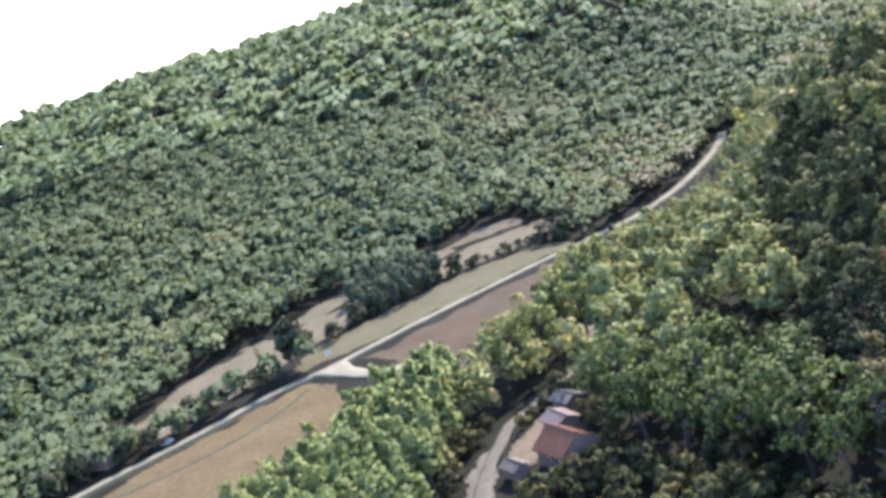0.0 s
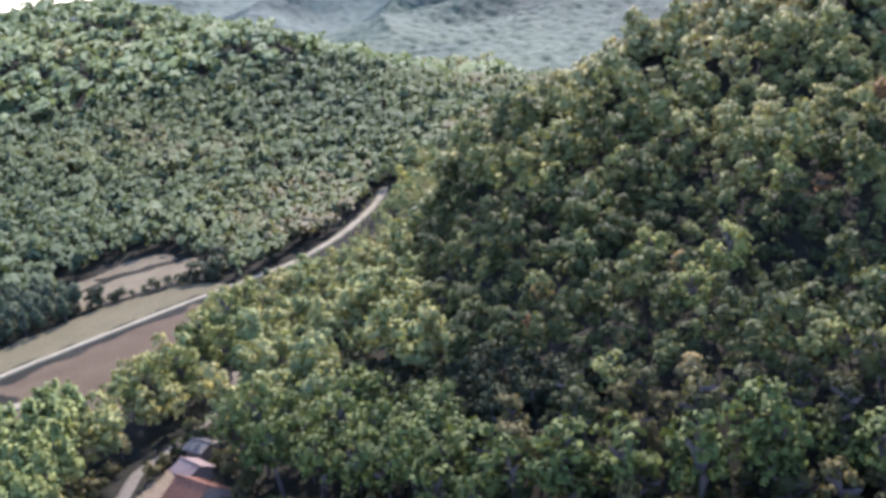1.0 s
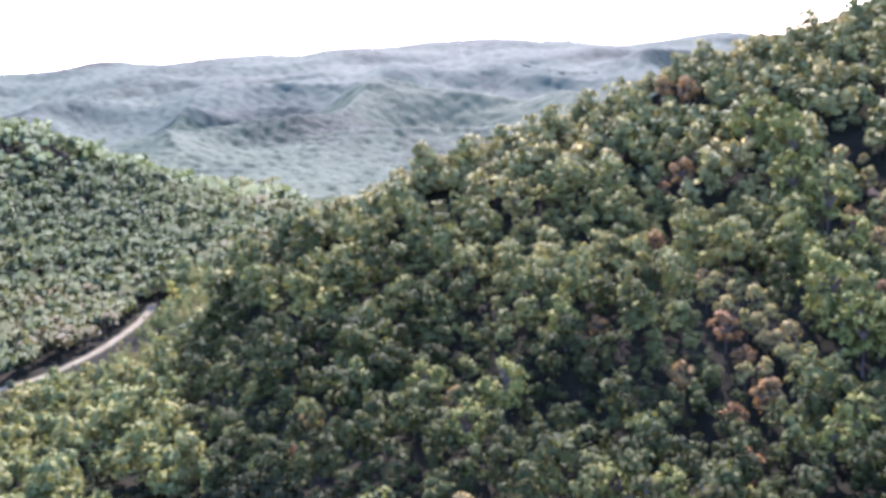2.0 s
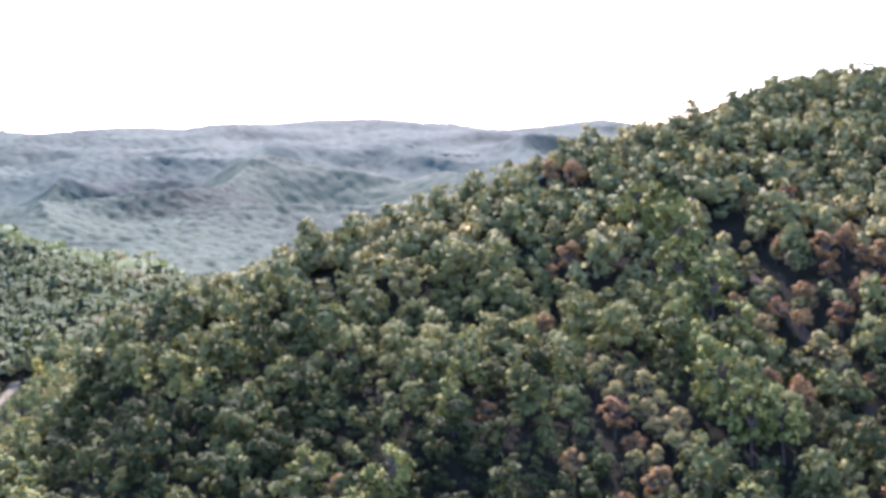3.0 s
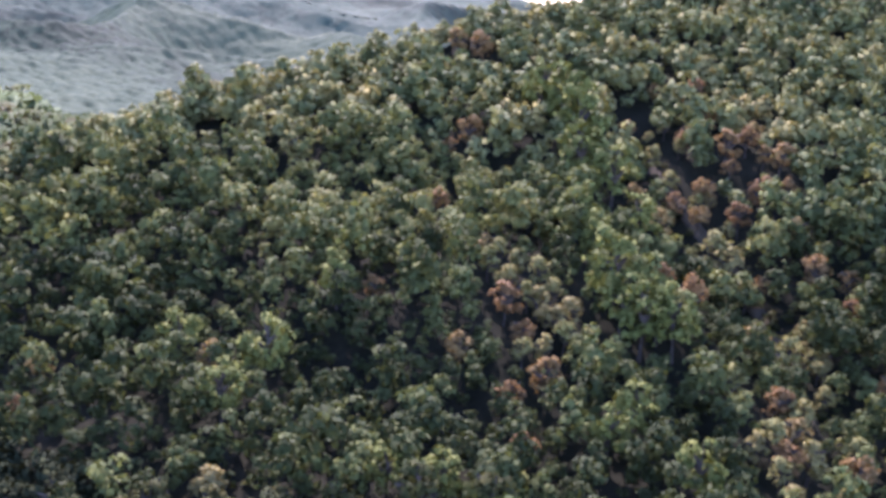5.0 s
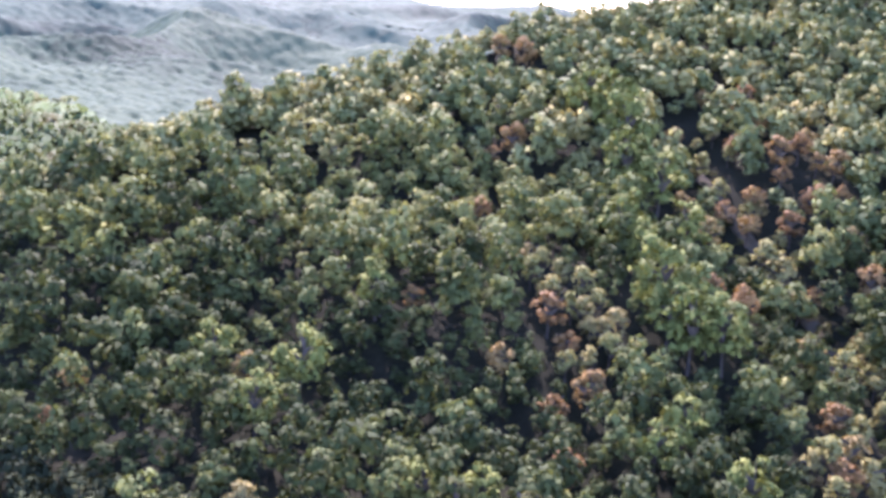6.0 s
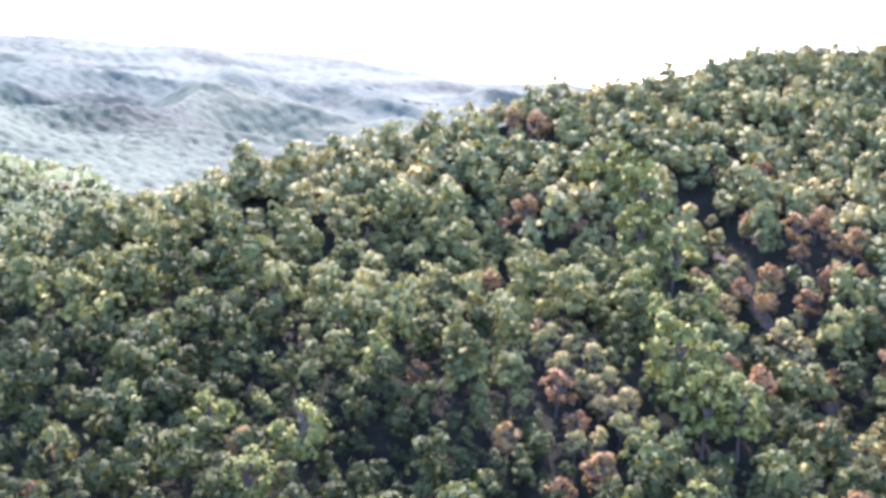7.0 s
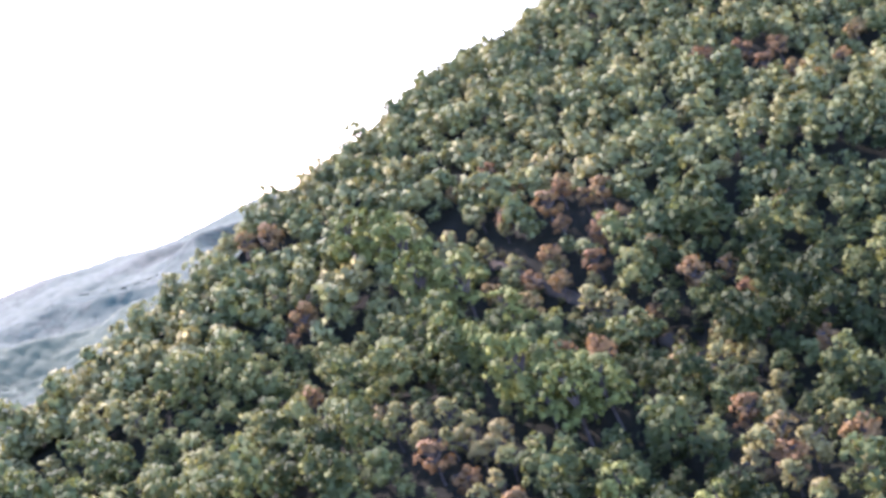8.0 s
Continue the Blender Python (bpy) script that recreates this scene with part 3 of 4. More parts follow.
dry_crowns = [crown_mesh("crown", M_DRY, seed=140 + k, count=400, wide=2.9, low=0.7, high=7.0, lobes=20, lobe_size=0.95, leaf=0.48) for k in range(3)]
pine_crowns = [crown_mesh("crown", M_PINE, seed=100 + k, count=460, wide=3.0, low=0.2, high=9.5, lobes=24, lobe_size=0.95, leaf=0.55, point=0.6) for k in range(2)]
slim_crowns = [crown_mesh("crown", M_PINE, seed=110, count=360, wide=1.3, low=0.8, high=11.0, lobes=14, lobe_size=0.8, leaf=0.5, point=0.75)]
shrub_crowns = [crown_mesh("crown", M_OAK, seed=120 + k, count=200, wide=1.9, low=0.1, high=3.2, lobes=8, lobe_size=0.9, leaf=0.5) for k in range(2)]
trunks = [trunk_mesh(k, 7.0, 0.22, 2.6) for k in range(3)]
tall_trunks = [trunk_mesh(5 + k, 10.5, 0.24, 1.6) for k in range(2)]
short_trunks = [trunk_mesh(9, 3.4, 0.12, 1.2)]

OAKS = Kind("oak_tree", "broad green oak on the wooded hillside", "tree", "oaks on the spur", oak_crowns, trunks)
LUSH = Kind("leafy_tree", "tall fresh-green broadleaf tree with dense crown", "tree", "leafy trees", lush_crowns, tall_trunks)
GROVE = Kind("grove_tree", "tall green broadleaf tree in the grove behind the farmhouse", "tree", "grove behind the farmhouse", grove_crowns, tall_trunks)
REDS = Kind("rust_tree", "small tree with rust-red withered leaves on the slope", "tree", "rust-red trees", red_crowns, trunks)
POPS = Kind("poplar", "yellow-green poplar in a dense plantation", "tree", "poplars", pop_crowns, tall_trunks)
YELS = Kind("yellow_poplar", "bright yellow autumn poplar beside the road", "tree", "", yel_crowns, tall_trunks)
DARKS = Kind("dark_tree", "large dark green tree standing alone by the road", "tree", "dark trees by the road", dark_crowns, tall_trunks)
HEDGES = Kind("hedge_bush", "dark green bush in a field hedge", "bush", "hedge bushes", hedge_crowns, short_trunks)
THICKET = Kind("thicket_bush", "green bush in the hollow, shade painted into its very dark leaves", "bush", "dark bushes in the hollow", thicket_crowns, short_trunks)
DRIES = Kind("dry_tree", "tree with dry beige leaves on the slope", "tree", "dry beige trees", dry_crowns, trunks)
PINES = Kind("pine_tree", "dark bluish pine in a small stand", "tree", "pines by the meadow", pine_crowns, tall_trunks)
SLIM = Kind("slim_conifer", "slim dark conifer beside the road", "tree", "", slim_crowns, tall_trunks)
SHRUBS = Kind("shrub", "low olive shrub beside the lane", "shrub", "shrubs by the lane", shrub_crowns, short_trunks)

# -- the spur: marked trees first, then the wood around them
RUST_LOW = [(230.3, 207.9, 0.5), (237.3, 201.4, 0.98), (227.6, 189.7, 0.65), (215.7, 185.9, 0.62), (217.8, 176.2, 0.88), (225.6, 176.7, 0.72), (233.9, 180, 0.56), (224.6, 166.8, 0.79), (219.6, 160.8, 0.51), (211.7, 162.4, 0.71), (201.1, 159, 0.72), (195.6, 164.8, 0.64), (190.7, 176.7, 0.6), (188.3, 168.1, 0.7), (168.1, 143.2, 0.75), (209, 150, 0.68), (198.4, 139.1, 0.87), (203, 169.5, 0.62), (167.6, 149.8, 0.59), (125.1, 134.9, 0.69), (130.9, 145.9, 0.5), (169.5, 130.8, 0.7), (152.6, 114.5, 0.65), (140.6, 104.6, 0.59)]
RUST_HIGH = [(110.4, 123.8, 0.54), (132.7, 152.1, 0.73), (142.8, 168.1, 0.57), (119.2, 147, 0.5), (116.4, 165, 0.5), (118.1, 135.2, 0.54), (87.5, 163.8, 0.5), (68.2, 175.1, 0.5), (60.3, 164.8, 0.5), (173.3, 209.9, 0.71), (166.8, 208.5, 0.53), (148.3, 189.1, 0.62), (204.9, 243.3, 1), (202.6, 249.4, 0.75), (307, 172.9, 0.83), (311.3, 164.2, 0.83), (306, 156.8, 0.92), (315.6, 156.2, 0.83), (301.5, 148.3, 0.79), (308.7, 138.3, 0.96), (323.9, 138.2, 0.84), (296.6, 141.2, 0.62)]
BROWN_UP = [(180, 150), (196, 122), (236, 132), (250, 180), (240, 216), (222, 216), (202, 188)]
BROWN_LOW = [(118, 84), (160, 88), (184, 112), (168, 127), (140, 116)]
RUST = RUST_LOW + RUST_HIGH
DRY = [(143.2, 166.3, 0.71), (143.3, 161.0, 0.70), (144.0, 156.4, 0.76), (142.5, 152.2, 0.68), (138.6, 153.2, 0.67), (141.4, 146.0, 0.73), (136.2, 142.5, 0.71), (131.2, 141.6, 0.63), (188.6, 154.7, 1.22), (187.0, 150.3, 1.12), (182.5, 151.6, 0.91), (184.1, 143.9, 0.78), (142.7, 233.4, 0.81), (136.1, 220.4, 0.85), (141.8, 239.9, 0.79), (147.3, 191.3, 0.71), (147.0, 182.7, 0.65), (206.4, 187.3, 0.79), (202.2, 178.3, 0.68), (170.8, 125.6, 0.89), (142.9, 108.6, 0.83), (153.8, 111.9, 0.79), (143.3, 103.0, 0.82), (150.7, 121.6, 0.70), (70.8, 132.7, 0.71), (112.7, 168.0, 0.65), (162.8, 180.4, 0.68), (137.4, 148.0, 0.59), (138.6, 139.7, 0.64)]
DRY_EAST = [(139.5, 164.2, 0.73), (138.4, 158.5, 0.71), (139.0, 151.5, 0.69), (138.7, 146.7, 0.62), (127.8, 142.6, 0.60), (152.2, 111.2, 0.65), (137.5, 103.6, 0.60), (142.3, 96.1, 0.67), (130.6, 91.9, 0.62), (133.1, 98.7, 0.60), (155.1, 102.9, 0.68), (140.0, 109.4, 0.60)]
BIG = [(196.4, 204.9, 1.03), (194, 209.6, 1.03), (192.4, 194.9, 0.99), (182.8, 186, 0.94), (183.3, 177.2, 0.92), (175.7, 163.6, 0.86), (151.6, 146.5, 0.87), (145.9, 135.4, 0.82), (146.8, 140.8, 0.72), (150.1, 132.6, 0.71), (164.2, 168.8, 0.84), (151.2, 136.9, 0.72), (126.3, 119.6, 0.61), (119.9, 118.1, 0.59), (161, 159.1, 0.67), (80.5, 147.6, 0.58), (85, 168, 0.54), (92.1, 156.7, 0.73), (111.4, 167.7, 0.58), (93.1, 119.2, 0.5), (88.4, 123.2, 0.48), (122.2, 105.3, 0.66)]
for k in range(15):
    low = k % 3 == 0
    x, y = (rnd.uniform(120, 180), rnd.uniform(88, 124)) if low else (rnd.uniform(186, 246), rnd.uniform(128, 214))
    if inside(BROWN_LOW if low else BROWN_UP, np.array(x), np.array(y)):
        RUST.append((x, y, rnd.uniform(0.35, 0.65)))
for x, y, s in RUST:
    REDS.put(x, y, min(1.3, s * 1.55), rnd)
for x, y, s in DRY + DRY_EAST:
    DRIES.put(x, y, min(1.3, s * 1.15), rnd)
for x, y, s in BIG:
    LUSH.put(x, y, s * 1.55, rnd, label="big fresh-green tree in the hillside gully")
for k in range(46):
    f = rnd.random() * (len(SCREE) - 1)
    (xa, ya), (xb, yb) = SCREE[int(f)], SCREE[int(f) + 1]
    w = rnd.choice((-1, 1)) * rnd.uniform(2.0, 6.5)
    DRIES.put(xa + (xb - xa) * (f % 1) + 0.85 * w, ya + (yb - ya) * (f % 1) - 0.5 * w, rnd.uniform(0.34, 0.66), rnd, label="low dry beige bush beside the scree strip")
taken = np.array([(x, y, 5.0 * s + 2.0) for x, y, s in RUST] + [(x, y, 4.6 * s + 1.2) for x, y, s in DRY + DRY_EAST] + [(x, y, 6.0 * s) for x, y, s in BIG] + [(1e6, 1e6, 1.0)])


def on_spur(x, y):
    near = np.hypot(x[:, None] - taken[:, 0], y[:, None] - taken[:, 1]) < taken[:, 2] * 0.8
    return (spur(x, y) > 2.5) & (x > 33 + (y - 100) * 0.2) & clear(x, y) & ~near.any(1) & (y < 300 + 0 * x)


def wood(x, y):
    """The tones of the oak wood: haze is painted in, darker trees low on the slope and paler ones towards the crest;
    drier ones in the east.
    """
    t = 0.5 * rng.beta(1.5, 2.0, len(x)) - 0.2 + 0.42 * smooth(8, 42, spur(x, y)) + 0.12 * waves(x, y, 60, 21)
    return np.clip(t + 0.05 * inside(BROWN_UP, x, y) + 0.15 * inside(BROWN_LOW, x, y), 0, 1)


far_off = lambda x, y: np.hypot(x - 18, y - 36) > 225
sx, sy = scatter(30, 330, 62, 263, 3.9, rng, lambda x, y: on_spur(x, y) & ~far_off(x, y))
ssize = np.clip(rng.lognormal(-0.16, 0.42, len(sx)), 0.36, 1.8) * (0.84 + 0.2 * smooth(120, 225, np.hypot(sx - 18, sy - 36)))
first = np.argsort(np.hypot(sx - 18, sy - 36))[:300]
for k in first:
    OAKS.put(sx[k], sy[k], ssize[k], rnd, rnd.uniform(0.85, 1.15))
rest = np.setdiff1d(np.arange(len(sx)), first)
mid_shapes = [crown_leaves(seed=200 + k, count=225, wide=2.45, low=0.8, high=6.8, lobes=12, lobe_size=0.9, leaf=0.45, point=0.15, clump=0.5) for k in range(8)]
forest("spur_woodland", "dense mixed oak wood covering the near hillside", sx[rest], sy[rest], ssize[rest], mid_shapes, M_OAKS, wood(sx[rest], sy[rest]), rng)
brush_shapes = [crown_leaves(seed=205 + k, count=44, wide=2.6, low=0.0, high=3.4, lobes=9, lobe_size=1.0, leaf=0.75, clump=0.5) for k in range(5)]
ux, uy = scatter(40, 290, 66, 250, 4.6, rng, lambda x, y: on_spur(x, y) & ~far_off(x, y))
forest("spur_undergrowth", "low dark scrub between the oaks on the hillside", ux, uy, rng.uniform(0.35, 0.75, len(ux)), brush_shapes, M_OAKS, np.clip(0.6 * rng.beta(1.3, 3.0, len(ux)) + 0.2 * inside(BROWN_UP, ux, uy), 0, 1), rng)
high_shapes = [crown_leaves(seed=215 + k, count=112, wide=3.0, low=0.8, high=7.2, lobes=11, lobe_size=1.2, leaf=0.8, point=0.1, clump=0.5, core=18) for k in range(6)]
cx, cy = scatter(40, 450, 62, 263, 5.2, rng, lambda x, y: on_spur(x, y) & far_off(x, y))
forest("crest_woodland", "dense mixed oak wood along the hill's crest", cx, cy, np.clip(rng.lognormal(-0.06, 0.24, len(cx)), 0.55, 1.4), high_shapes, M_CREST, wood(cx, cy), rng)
low_shapes = [crown_leaves(seed=222 + k, count=52, wide=3.4, low=0.3, high=6.5, lobes=12, lobe_size=1.4, leaf=1.0, clump=0.4, core=30) for k in range(4)]
cx, cy = scatter(70, 420, 247, 263, 3.4, rng, on_spur)
forest("crest_undergrowth", "dense young oaks along the hill's crest", cx, cy, rng.uniform(0.55, 0.85, len(cx)), low_shapes, M_CREST, rng.uniform(0.2, 0.8, len(cx)), rng)

# -- the hill across the valley
hill_shapes = [crown_leaves(seed=230 + k, count=46, wide=2.9, low=1.4, high=6.4, lobes=8, lobe_size=1.5, leaf=1.2, clump=0.4, rise=0.9, core=6, flutter=0.12) for k in range(6)]
hill_small = [crown_leaves(seed=250 + k, count=28, wide=3.7, low=2.6, high=6.6, lobes=6, lobe_size=1.9, leaf=1.7, rise=0.9, core=5, flutter=0.1) for k in range(5)]
side_x = [p[0] for p in ROAD]
side_y = [p[1] for p in ROAD]
ROAD_SIDE = lambda x, y: y > np.interp(x, side_x, side_y) + 6
hill_wood = lambda x, y: (left_hill(x, y) > 2.5) | (y < np.interp(x, [120, 170, 230, 330], [640, 585, 500, 455]))
upper = lambda x, y: (ROAD_SIDE(x, y) & clear(x, y, 2.5))
fan = lambda x, y, a, b: (np.degrees(np.arctan2(x, y)) > a) & (np.degrees(np.arctan2(x, y)) < b)
lx, ly = scatter(-330, 260, 200, 520, 4.6, rng, lambda x, y: (upper(x, y) | ((y > 372) & clear(x, y, 1) & (spur(x, y) < 3))) & fan(x, y, -34, 28) & hill_wood(x, y))
lsize = np.clip(rng.lognormal(-0.16, 0.2, len(lx)), 0.5, 1.3)
tint = np.clip(0.8 * rng.beta(2, 2.8, len(lx)) + 0.22 * waves(lx, ly, 90, 31) + 0.2 * waves(lx, ly, 230, 33) + 0.3 * smooth(10, 3, left_hill(lx, ly)) * smooth(20, 80, lx), 0, 1)
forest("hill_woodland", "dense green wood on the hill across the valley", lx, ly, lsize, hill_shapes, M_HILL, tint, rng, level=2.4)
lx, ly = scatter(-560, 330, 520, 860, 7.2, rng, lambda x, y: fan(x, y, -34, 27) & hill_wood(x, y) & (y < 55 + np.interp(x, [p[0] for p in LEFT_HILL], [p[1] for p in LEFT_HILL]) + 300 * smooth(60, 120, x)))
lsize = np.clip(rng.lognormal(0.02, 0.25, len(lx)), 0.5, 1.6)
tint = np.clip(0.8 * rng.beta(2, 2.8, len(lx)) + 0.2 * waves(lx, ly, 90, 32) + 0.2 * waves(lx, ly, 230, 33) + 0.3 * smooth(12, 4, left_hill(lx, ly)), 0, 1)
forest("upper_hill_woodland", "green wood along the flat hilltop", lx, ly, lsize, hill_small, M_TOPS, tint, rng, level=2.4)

# -- distant hills: their woods as one closed, bumpy canopy
def bumps(x, y, cell, seed):
    """Rounded crowns on a jittered grid: 1 at a crown's top, 0 between crowns."""
    best = np.full(x.shape, 9.0)
    tone = np.zeros(x.shape)
    ix, iy = np.floor(x / cell), np.floor(y / cell)
    for i in (-1, 0, 1):
        for j in (-1, 0, 1):
            cx, cy = ix + i, iy + j
            h = np.sin(cx * 127.1 + cy * 311.7 + seed) * 43758.5453
            g = np.sin(cx * 269.5 + cy * 183.3 + seed) * 28001.8384
            h, g = h - np.floor(h), g - np.floor(g)
            d = np.hypot(x / cell - cx - 0.15 - 0.7 * h, y / cell - cy - 0.15 - 0.7 * g) * (0.85 + 0.5 * h)
            tone = np.where(d < best, g, tone)
            best = np.minimum(best, d)
    return np.sqrt(np.clip(1 - (best / 0.72) ** 2, 0, 1)), tone


def canopy(name, label, a0, a1, da, r0, r1, grow, cell, tall, material, seed, keep=None):
    az = np.radians(np.arange(a0, a1, da))
    r = r0 * grow ** np.arange(int(math.log(r1 / r0) / math.log(grow)))
    A, R = np.meshgrid(az, r)
    X, Y = R * np.sin(A), R * np.cos(A)
    h, tone = bumps(X, Y, cell, seed)
    Z = ground_z(X, Y) + 2.0 + tall * h + 0.8 * waves(X, Y, 24, seed)
    n, m = len(az), len(r)
    i, j = np.meshgrid(np.arange(n - 1), np.arange(m - 1))
    k = (j * n + i).ravel()
    tint = np.clip(0.45 + 0.4 * (tone - 0.5) + 0.3 * waves(X, Y, 300, seed + 1), 0, 1).ravel()[k]
    quads = np.stack([k, k + 1, k + n + 1, k + n], 1)[:, ::-1]
    if keep is not None:
        ok = keep(X.ravel()[k], Y.ravel()[k])
        quads, tint = quads[ok], tint[ok]
    me = quad_mesh(name, np.stack([X.ravel(), Y.ravel(), Z.ravel()], 1), quads, material, tint, True)
    return tagged(new(name, me), label, "woodland", kind="stuff")


canopy("distant_woodland", "woods on distant hills with haze painted in blue-green", -6, 52, 0.12, 520, 1260, 1.004, 7.5, 2.3, M_MID, 3, lambda x, y: ~hill_wood(x, y) & (y > 420) & (x > 120))
canopy("valley_head_woodland", "woods at the valley's head with haze painted in grey-green", -6, 52, 0.14, 1250, 1500, 1.0042, 11.0, 2.3, M_FAR, 4)
canopy("horizon_woodland", "pale woods along the far ridge with haze painted in", -16, 60, 0.14, 1490, 2300, 1.0042, 14.0, 2.7, M_PALE, 5)

# -- valley floor: plantation, strip along the stream, hedges, single trees
px, py = scatter(-80, 4, 130, 226, 3.3, rng, lambda x, y: inside(POPLARS, x, y) & (off_line(LANE, x, y) > 4))
order = np.argsort(np.hypot(px, py))
for k in order[:190]:
    POPS.put(px[k], py[k], rnd.uniform(0.88, 1.08), rnd, rnd.uniform(1.05, 1.25))
back = order[190:]
pop_shapes = [crown_leaves(seed=320 + k, count=240, wide=2.5, low=3.0, high=11.5, lobes=80, lobe_size=0.42, leaf=0.6, point=0.35, clump=0.15, rise=0.6) for k in range(4)]
forest("poplar_rows", "yellow-green poplars closing the back of the plantation", px[back], py[back], rng.uniform(0.95, 1.15, len(back)), pop_shapes, M_POPROW, rng.uniform(0, 1, len(back)), rng)
strip_ok = lambda x, y: (~ROAD_SIDE(x, y)) & ((spur(x, y) < 4) | ((y > 262) & (y < 345))) & clear(x, y, 1) & ~inside(POPLARS, x, y) & (x > -6) & (y > 176)
vx, vy = scatter(-6, 150, 176, 374, 4.6, rng, strip_ok)
vsize = np.clip(rng.lognormal(-0.15, 0.22, len(vx)), 0.5, 1.3)
vsize = np.minimum(vsize, (0.03 + 0.045 * smooth(300, 325, vy)) * np.maximum(off_line(ROAD, vx, vy) - 2, 0) + 0.12 * (vx < 30) + 0.8 * smooth(350, 368, vy))
vsize = np.where(spur(vx, vy) > 4, np.minimum(vsize, 0.5), vsize)
vsize = np.maximum(vsize, 0.16)
ok = vsize > 0.1
vx, vy, vsize = vx[ok], vy[ok], vsize[ok]
strip_shapes = [crown_leaves(seed=300 + k, count=175, wide=3.0, low=1.2, high=10.0, lobes=22, lobe_size=1.0, leaf=0.66, point=0.25, clump=0.4) for k in range(5)]
tint = np.clip(rng.beta(1.4, 1.8, len(vx)), 0, 1)
forest("stream_woodland", "light green riverside trees along the valley floor", vx, vy, vsize, strip_shapes, M_POPS, tint, rng)
grove_edge = lambda x: np.interp(x, [8, 17, 27, 32, 40, 60, 104], [153, 153, 148, 136, 126, 112, 90])
gx, gy = scatter(10, 104, 90, 172, 5.6, rng, lambda x, y: (spur(x, y) < 4) & clear(x, y, 1) & (y > grove_edge(x)))
for k in range(len(gx)):
    GROVE.put(gx[k], gy[k], rnd.uniform(0.95, 1.35), rnd, rnd.uniform(0.9, 1.15))
bx, by = scatter(4, 90, 84, 153, 4.4, rng, lambda x, y: (spur(x, y) < 4) & clear(x, y, 1) & (y < grove_edge(x) - 1) & (y > grove_edge(x) - 22))
for k in range(len(bx)):
    SHRUBS.put(bx[k], by[k], rnd.uniform(0.7, 1.5), rnd, label="low olive scrub in front of the tall grove")
# bushes whose dark leaves carry the painted shade of the hollow
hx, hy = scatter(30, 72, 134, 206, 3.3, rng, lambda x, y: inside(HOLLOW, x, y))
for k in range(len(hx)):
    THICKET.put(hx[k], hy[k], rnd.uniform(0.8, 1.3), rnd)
for x, y, s in ((-45.5, 264, 1.12),):
    DARKS.put(x, y, s, rnd)
for x, y, s in ((-50, 259.5, 0.55), (-57, 277, 0.45)):
    POPS.put(x, y, s, rnd, label="small yellowish tree at the meadow's edge")
for x, y, s in ((4, 207, 1.2), (10, 212, 1.1), (15, 226, 1.25), (22, 240, 1.2), (27, 246, 1.15), (19, 218, 1.1)):
    LUSH.put(x, y, s, rnd, label="tall green tree at the edge of the ploughed field")
YELS.put(93, 345, 0.9, rnd)
SLIM.put(35, 263, 0.95, rnd)
HEDGE = [(-38, 279), (-27, 287), (-18, 293), (-8, 299), (0, 302.5), (9, 304), (18, 304.5), (27, 299)]
for k, (x, y) in enumerate(rounded(HEDGE, 2.3)):
    HEDGES.put(x + rnd.uniform(-0.7, 0.7), y + rnd.uniform(-0.7, 0.7), rnd.choice((0.4, 0.5, 0.6, 0.75)), rnd)
for x, y, s in ((-37, 277, 0.95), (-62, 263, 0.95), (-56, 260, 0.9), (-59, 259, 0.8), (-53, 259, 0.7), (-70, 252, 1.1), (-67, 255, 0.9), (-66, 250, 0.9), (-72, 243, 1.0), (-77, 237, 1.1), (-83, 241, 1.2), (-87, 249, 1.2), (-92, 232, 1.1), (-96, 228, 1.1), (-98, 236, 1.2), (-90, 243, 1.2), (-84, 236, 1.0), (-94, 240, 1.2), (-100, 230, 1.2), (-3, 303, 1.1), (-31, 287, 1.2), (-25, 290, 1.1), (23, 304, 1.1), (28, 303, 1.3), (30, 309, 1.4)):
    HEDGES.put(x, y, s, rnd)
tx, ty = scatter(-36, -2, 284, 328, 3.7, rng, lambda x, y: inside(STAND, x, y))
for k in range(len(tx)):
    PINES.put(tx[k], ty[k], rnd.uniform(0.62, 0.8), rnd)
for x, y in ((1, 179), (3, 182), (-7.5, 181), (6, 186), (-5, 186), (9, 190), (-11, 176), (-12, 170), (0, 152), (6, 152), (9, 154), (12, 158), (14, 163), (13, 170), (3, 150), (-2, 152), (10, 150), (-13, 164), (4, 153), (8, 148), (-9, 179), (-10, 183), (0, 148), (5, 147), (11, 176)):
    SHRUBS.put(x, y, rnd.uniform(0.7, 1.3), rnd)
for x, y in rounded(SCREE, 3.0):
    SHRUBS.put(x + rnd.uniform(-3.5, 3.5), y + rnd.uniform(-3, 3), rnd.uniform(0.35, 0.8), rnd, label="low olive shrub on the bare scree")
for x, y, s in ((-9, 190, 0.95), (-6.5, 196, 0.9), (-12, 181, 0.8), (-13, 172, 0.8), (-3, 192, 0.7)):
    DRIES.put(x, y, s, rnd, label="dull brownish tree beside the lane")


# ---- farm ----
def box(bm, x0, x1, y0, y1, z0, z1, bevel=0.0):
    r = bmesh.ops.create_cube(bm, size=1.0)
    for v in r["verts"]:
        v.co = Vector(((x0 + x1) / 2 + v.co.x * (x1 - x0), (y0 + y1) / 2 + v.co.y * (y1 - y0), (z0 + z1) / 2 + v.co.z * (z1 - z0)))
    if bevel:
        bmesh.ops.bevel(bm, geom=list({e for v in r["verts"] for e in v.link_edges}), offset=bevel, segments=1, affect="EDGES")
    return r


def boxed(*args, bevel=0.0):
    bm = bmesh.new()
    box(bm, *args, bevel=bevel)
    return bm


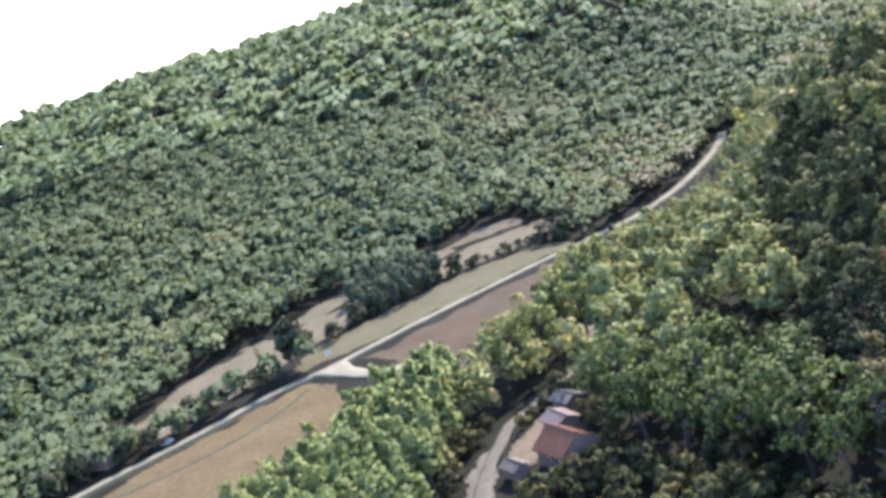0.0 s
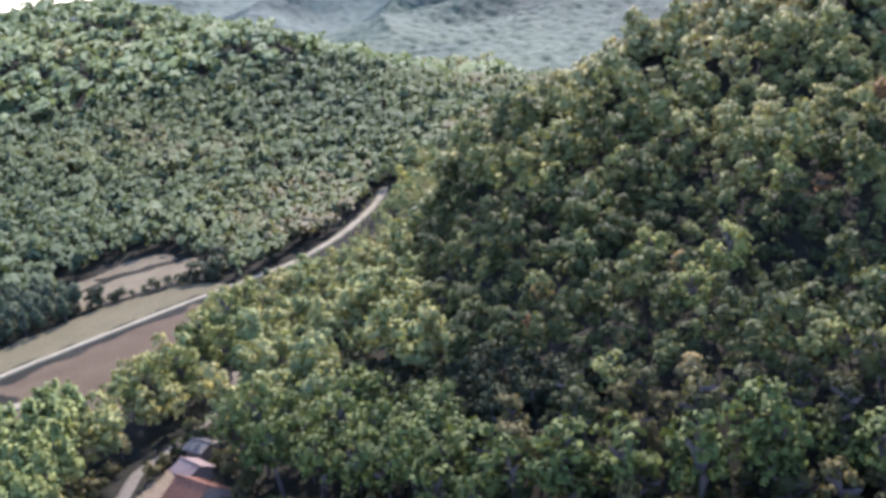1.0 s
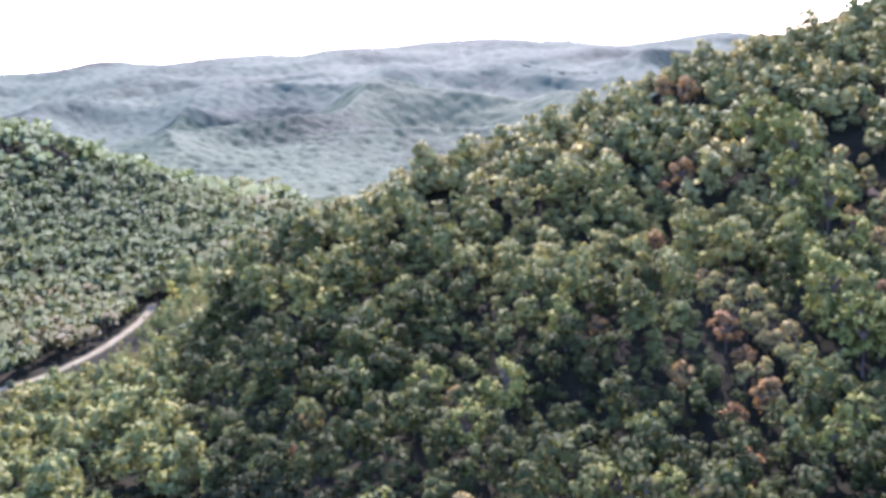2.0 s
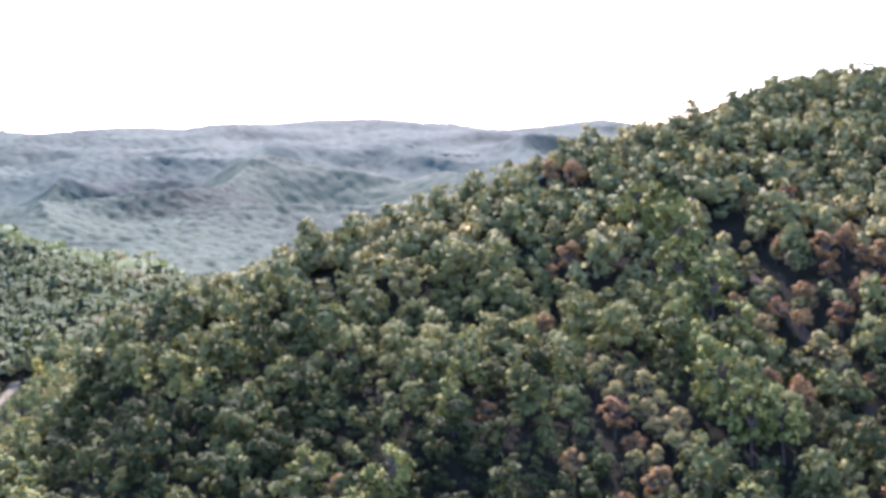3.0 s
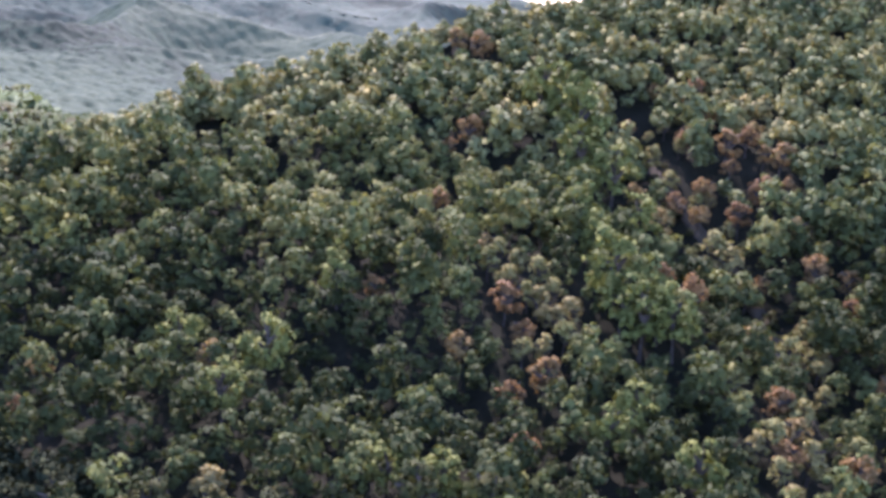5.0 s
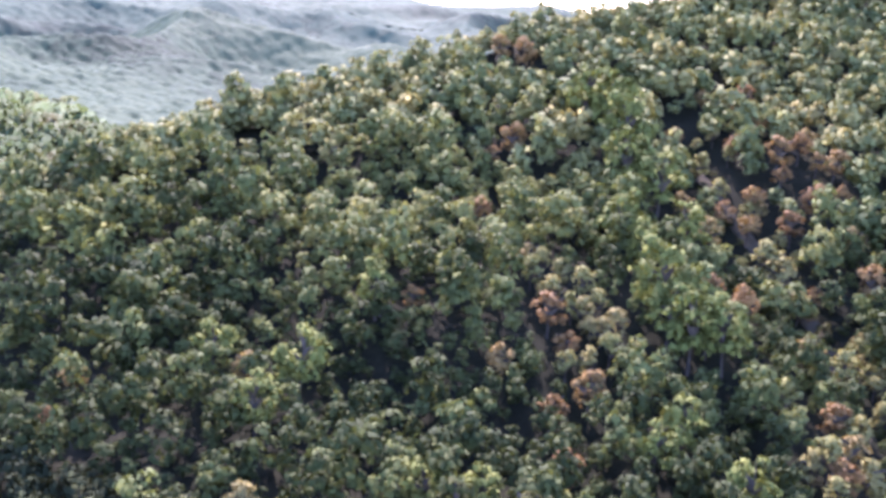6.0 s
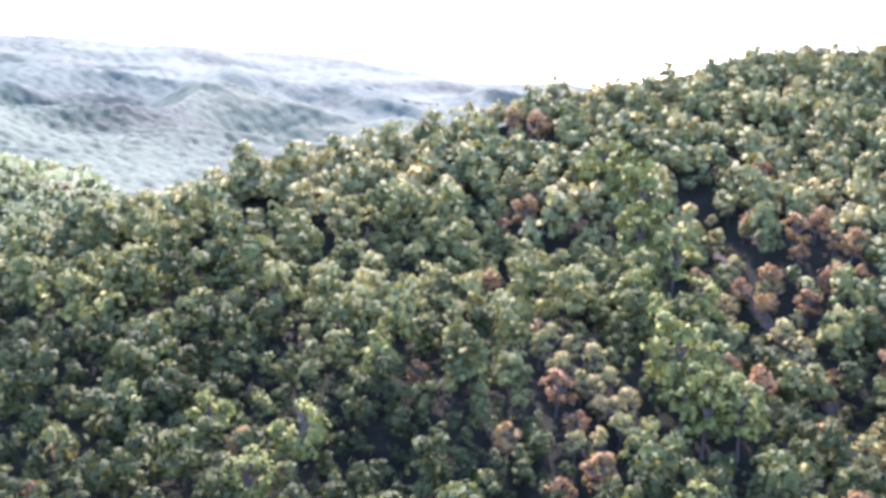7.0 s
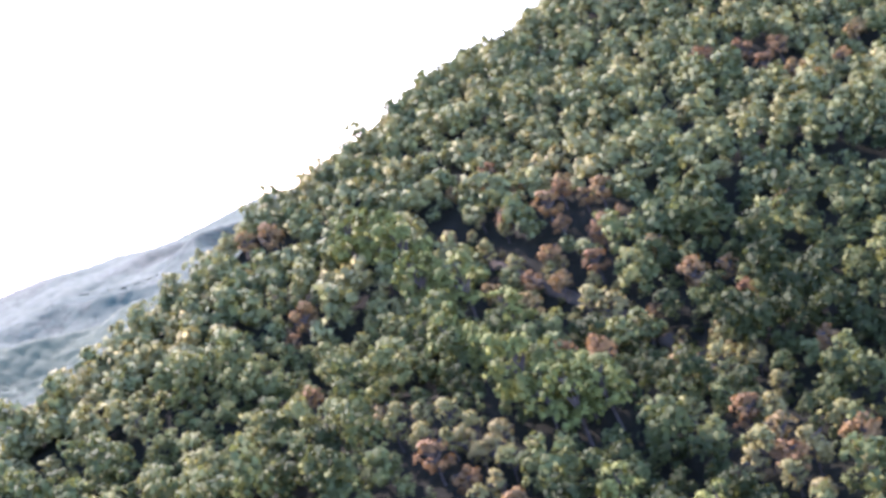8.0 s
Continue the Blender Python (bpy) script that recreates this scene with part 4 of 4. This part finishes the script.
def gable_body(length, wide, eave, top):
    bm = bmesh.new()
    prof = [(-wide / 2, -0.8), (wide / 2, -0.8), (wide / 2, eave), (0, top), (-wide / 2, eave)]
    a = [bm.verts.new((x, -length / 2, z)) for x, z in prof]
    b = [bm.verts.new((x, length / 2, z)) for x, z in prof]
    bm.faces.new(a), bm.faces.new(b[::-1])
    for k in range(5):
        bm.faces.new((a[k], b[k], b[(k + 1) % 5], a[(k + 1) % 5]))
    return bm


def roof_slope(sign, length, wide, eave, top, over=0.5, thick=0.14):
    """One roof slope with rolled tile rows along its fall."""
    bm = bmesh.new()
    rise = (top - eave) / (wide / 2)
    x0, x1 = 0.0, wide / 2 + over
    cols = int(length / 0.32)
    prev = None
    for k in range(cols * 3 + 1):
        y = -length / 2 - over + (length + 2 * over) * k / (cols * 3)
        bump = 0.05 if k % 3 == 1 else 0.0
        ring = [bm.verts.new((sign * x, y, top + 0.1 - rise * x + b)) for x, b in ((x0, bump), (x1, bump), (x1, -thick), (x0, -thick))]
        if prev:
            for i in range(4):
                bm.faces.new((prev[i], ring[i], ring[(i + 1) % 4], prev[(i + 1) % 4]))
        else:
            bm.faces.new(ring)
        prev = ring
    bm.faces.new(prev[::-1])
    return bm


def house(name, label, x, y, turn, length, wide, eave, top, wall, roofing, windows=True, chimney=True):
    root = new(name)
    root.matrix_basis = pose(x, y, float(ground_z(x, y)), 0, 0, turn)
    part("wall", gable_body(length, wide, eave, top), wall, root)
    for s in (-1, 1):
        part("roof_slope", roof_slope(s, length, wide, eave, top), roofing, root, "faded red tiled slope" if roofing is M_ROOF else "")
    bm = bmesh.new()
    tube(bm, (0, -length / 2 - 0.5, top + 0.12), (0, length / 2 + 0.5, top + 0.12), 0.16, 0.16, 8)
    part("ridge_cap", bm, M_RIDGE if roofing is M_ROOF else roofing, root)
    if chimney:
        bm = boxed(0.6, 1.2, length * 0.2, length * 0.2 + 0.6, eave, top + 0.9, bevel=0.03)
        box(bm, 0.5, 1.3, length * 0.2 - 0.1, length * 0.2 + 0.7, top + 0.9, top + 1.0)
        part("chimney", bm, M_BRICK, root)
    if windows:
        for s in (-1, 1):
            for yy in (-length * 0.28, length * 0.05):
                w = part("window", boxed(s * wide / 2 - 0.05, s * wide / 2 + 0.05, yy - 0.55, yy + 0.55, 1.0, 2.2), M_WHITE, root, "white window frame")
                part("pane", boxed(s * wide / 2 - 0.07, s * wide / 2 + 0.07, yy - 0.45, yy + 0.45, 1.1, 2.1), M_GLASS, w)
        part("door", boxed(-wide / 2 - 0.06, -wide / 2 + 0.05, length * 0.28, length * 0.28 + 0.95, 0.0, 2.05), M_WOOD, root, "weathered wooden door")
    return tagged(root, label, "house" if windows else "shed")


house("farmhouse", "small farmhouse with faded red tiled gable roof", 6.2, 160.0, 27.5, 7.0, 6.8, 2.7, 4.9, M_WALL, M_ROOF, True, False)
house("lean_to", "low plastered outbuilding with pale grey roof", -2.2, 161.2, 27.5, 3.4, 2.6, 1.9, 2.5, M_WALL, M_GREY, False, False)
house("brown_shed", "low shed with rusty brown roof behind the farmhouse", 6.8, 172.6, 22, 5.0, 4.0, 2.0, 2.9, M_WOOD, M_WOOD, False, False)
house("grey_shed", "small grey sheet-roofed shed beside the lane", 9.4, 182.3, 30, 4.2, 3.6, 2.0, 2.7, M_WOOD, M_GREY, False, False)
house("roadside_barn", "grey-roofed barn among bushes by the road", -88.7, 238.5, 55, 8.0, 6.0, 2.6, 4.2, M_WALL, M_GREY, False, False)
yard = grid_mesh("yard", np.arange(-13, -2, 0.6), np.arange(150, 178, 0.6), 0.1, M_GRAVEL, lambda x, y: ((x + 8 + 0.12 * (165 - y)) / 2.6) ** 2 + ((y - 164) / 10.0) ** 2 + 0.25 * waves(x, y, 6, 51) < 1)
tagged(new("yard", yard), "pale gravel yard beside the farmhouse", "yard", kind="structure")


def mound(name, label, x, y, wide, tall, material, seed):
    g = np.linspace(-1, 1, 15)
    X, Y = np.meshgrid(g, g)
    r = np.hypot(X, Y)
    Z = tall * np.clip(1 - r, 0, 1) ** 0.8 * (1 + 0.25 * waves(X, Y, 0.9, seed)) - 0.1
    v = np.stack([x + X.ravel() * wide, y + Y.ravel() * wide, Z.ravel() + float(ground_z(x, y))], 1)
    i, j = np.meshgrid(np.arange(14), np.arange(14))
    a = (j * 15 + i).ravel()
    me = quad_mesh(name, v, np.stack([a, a + 1, a + 16, a + 15], 1), material, smooth_faces=True)
    return tagged(new(name, me), label, "heap")


mound("gravel_heap", "pale heap of gravel at the meadow's edge", -79.4, 251.5, 3.2, 1.6, M_HEAP, 1)
mound("gravel_heap", "small pale heap of gravel by the hedge", -74.7, 239.6, 1.6, 0.9, M_HEAP, 2)
mound("gravel_heap", "small pale heap of gravel beside the bushes", -74.3, 252.5, 1.4, 0.8, M_HEAP, 3)


def mast(x, y, tall):
    root = new("radio_mast")
    root.matrix_basis = pose(x, y, float(ground_z(x, y)))
    for k in range(3):
        a = k * 2.0944
        bm = bmesh.new()
        tube(bm, (0.5 * math.cos(a), 0.5 * math.sin(a), -0.5), (0.2 * math.cos(a), 0.2 * math.sin(a), tall), 0.22, 0.2)
        part("leg", bm, M_STEEL, root)
    for k in range(10):
        z = tall * k / 10
        for i in range(3):
            a, b, r, q = i * 2.0944, (i + 1) * 2.0944, 0.5 - 0.03 * k, 0.5 - 0.03 * (k + 1)
            bm = bmesh.new()
            tube(bm, (r * math.cos(a), r * math.sin(a), z), (q * math.cos(b), q * math.sin(b), z + tall / 10), 0.07, 0.07, 4)
            part("brace", bm, M_STEEL, root)
    bm = boxed(-0.25, 0.25, -0.25, 0.25, tall - 2.2, tall, bevel=0.04)
    part("antenna", bm, M_WHITE, root)
    return tagged(root, "slender lattice radio mast on the wooded crest", "mast")


mast(366.5, 256, 16.0)


def sign(x, y):
    root = new("road_sign")
    root.matrix_basis = pose(x, y, float(ground_z(x, y)), 0, 0, 20)
    bm = bmesh.new()
    tube(bm, (0, 0, -0.3), (0, 0, 2.6), 0.05, 0.05, 8)
    part("post", bm, M_STEEL, root)
    part("plate", boxed(-0.5, 0.5, -0.08, -0.05, 1.7, 2.6, bevel=0.01), M_BLUE, root, "pale blank sign plate")
    return tagged(root, "small road sign on a steel post at the junction", "sign")


sign(-37.5, 259.5)
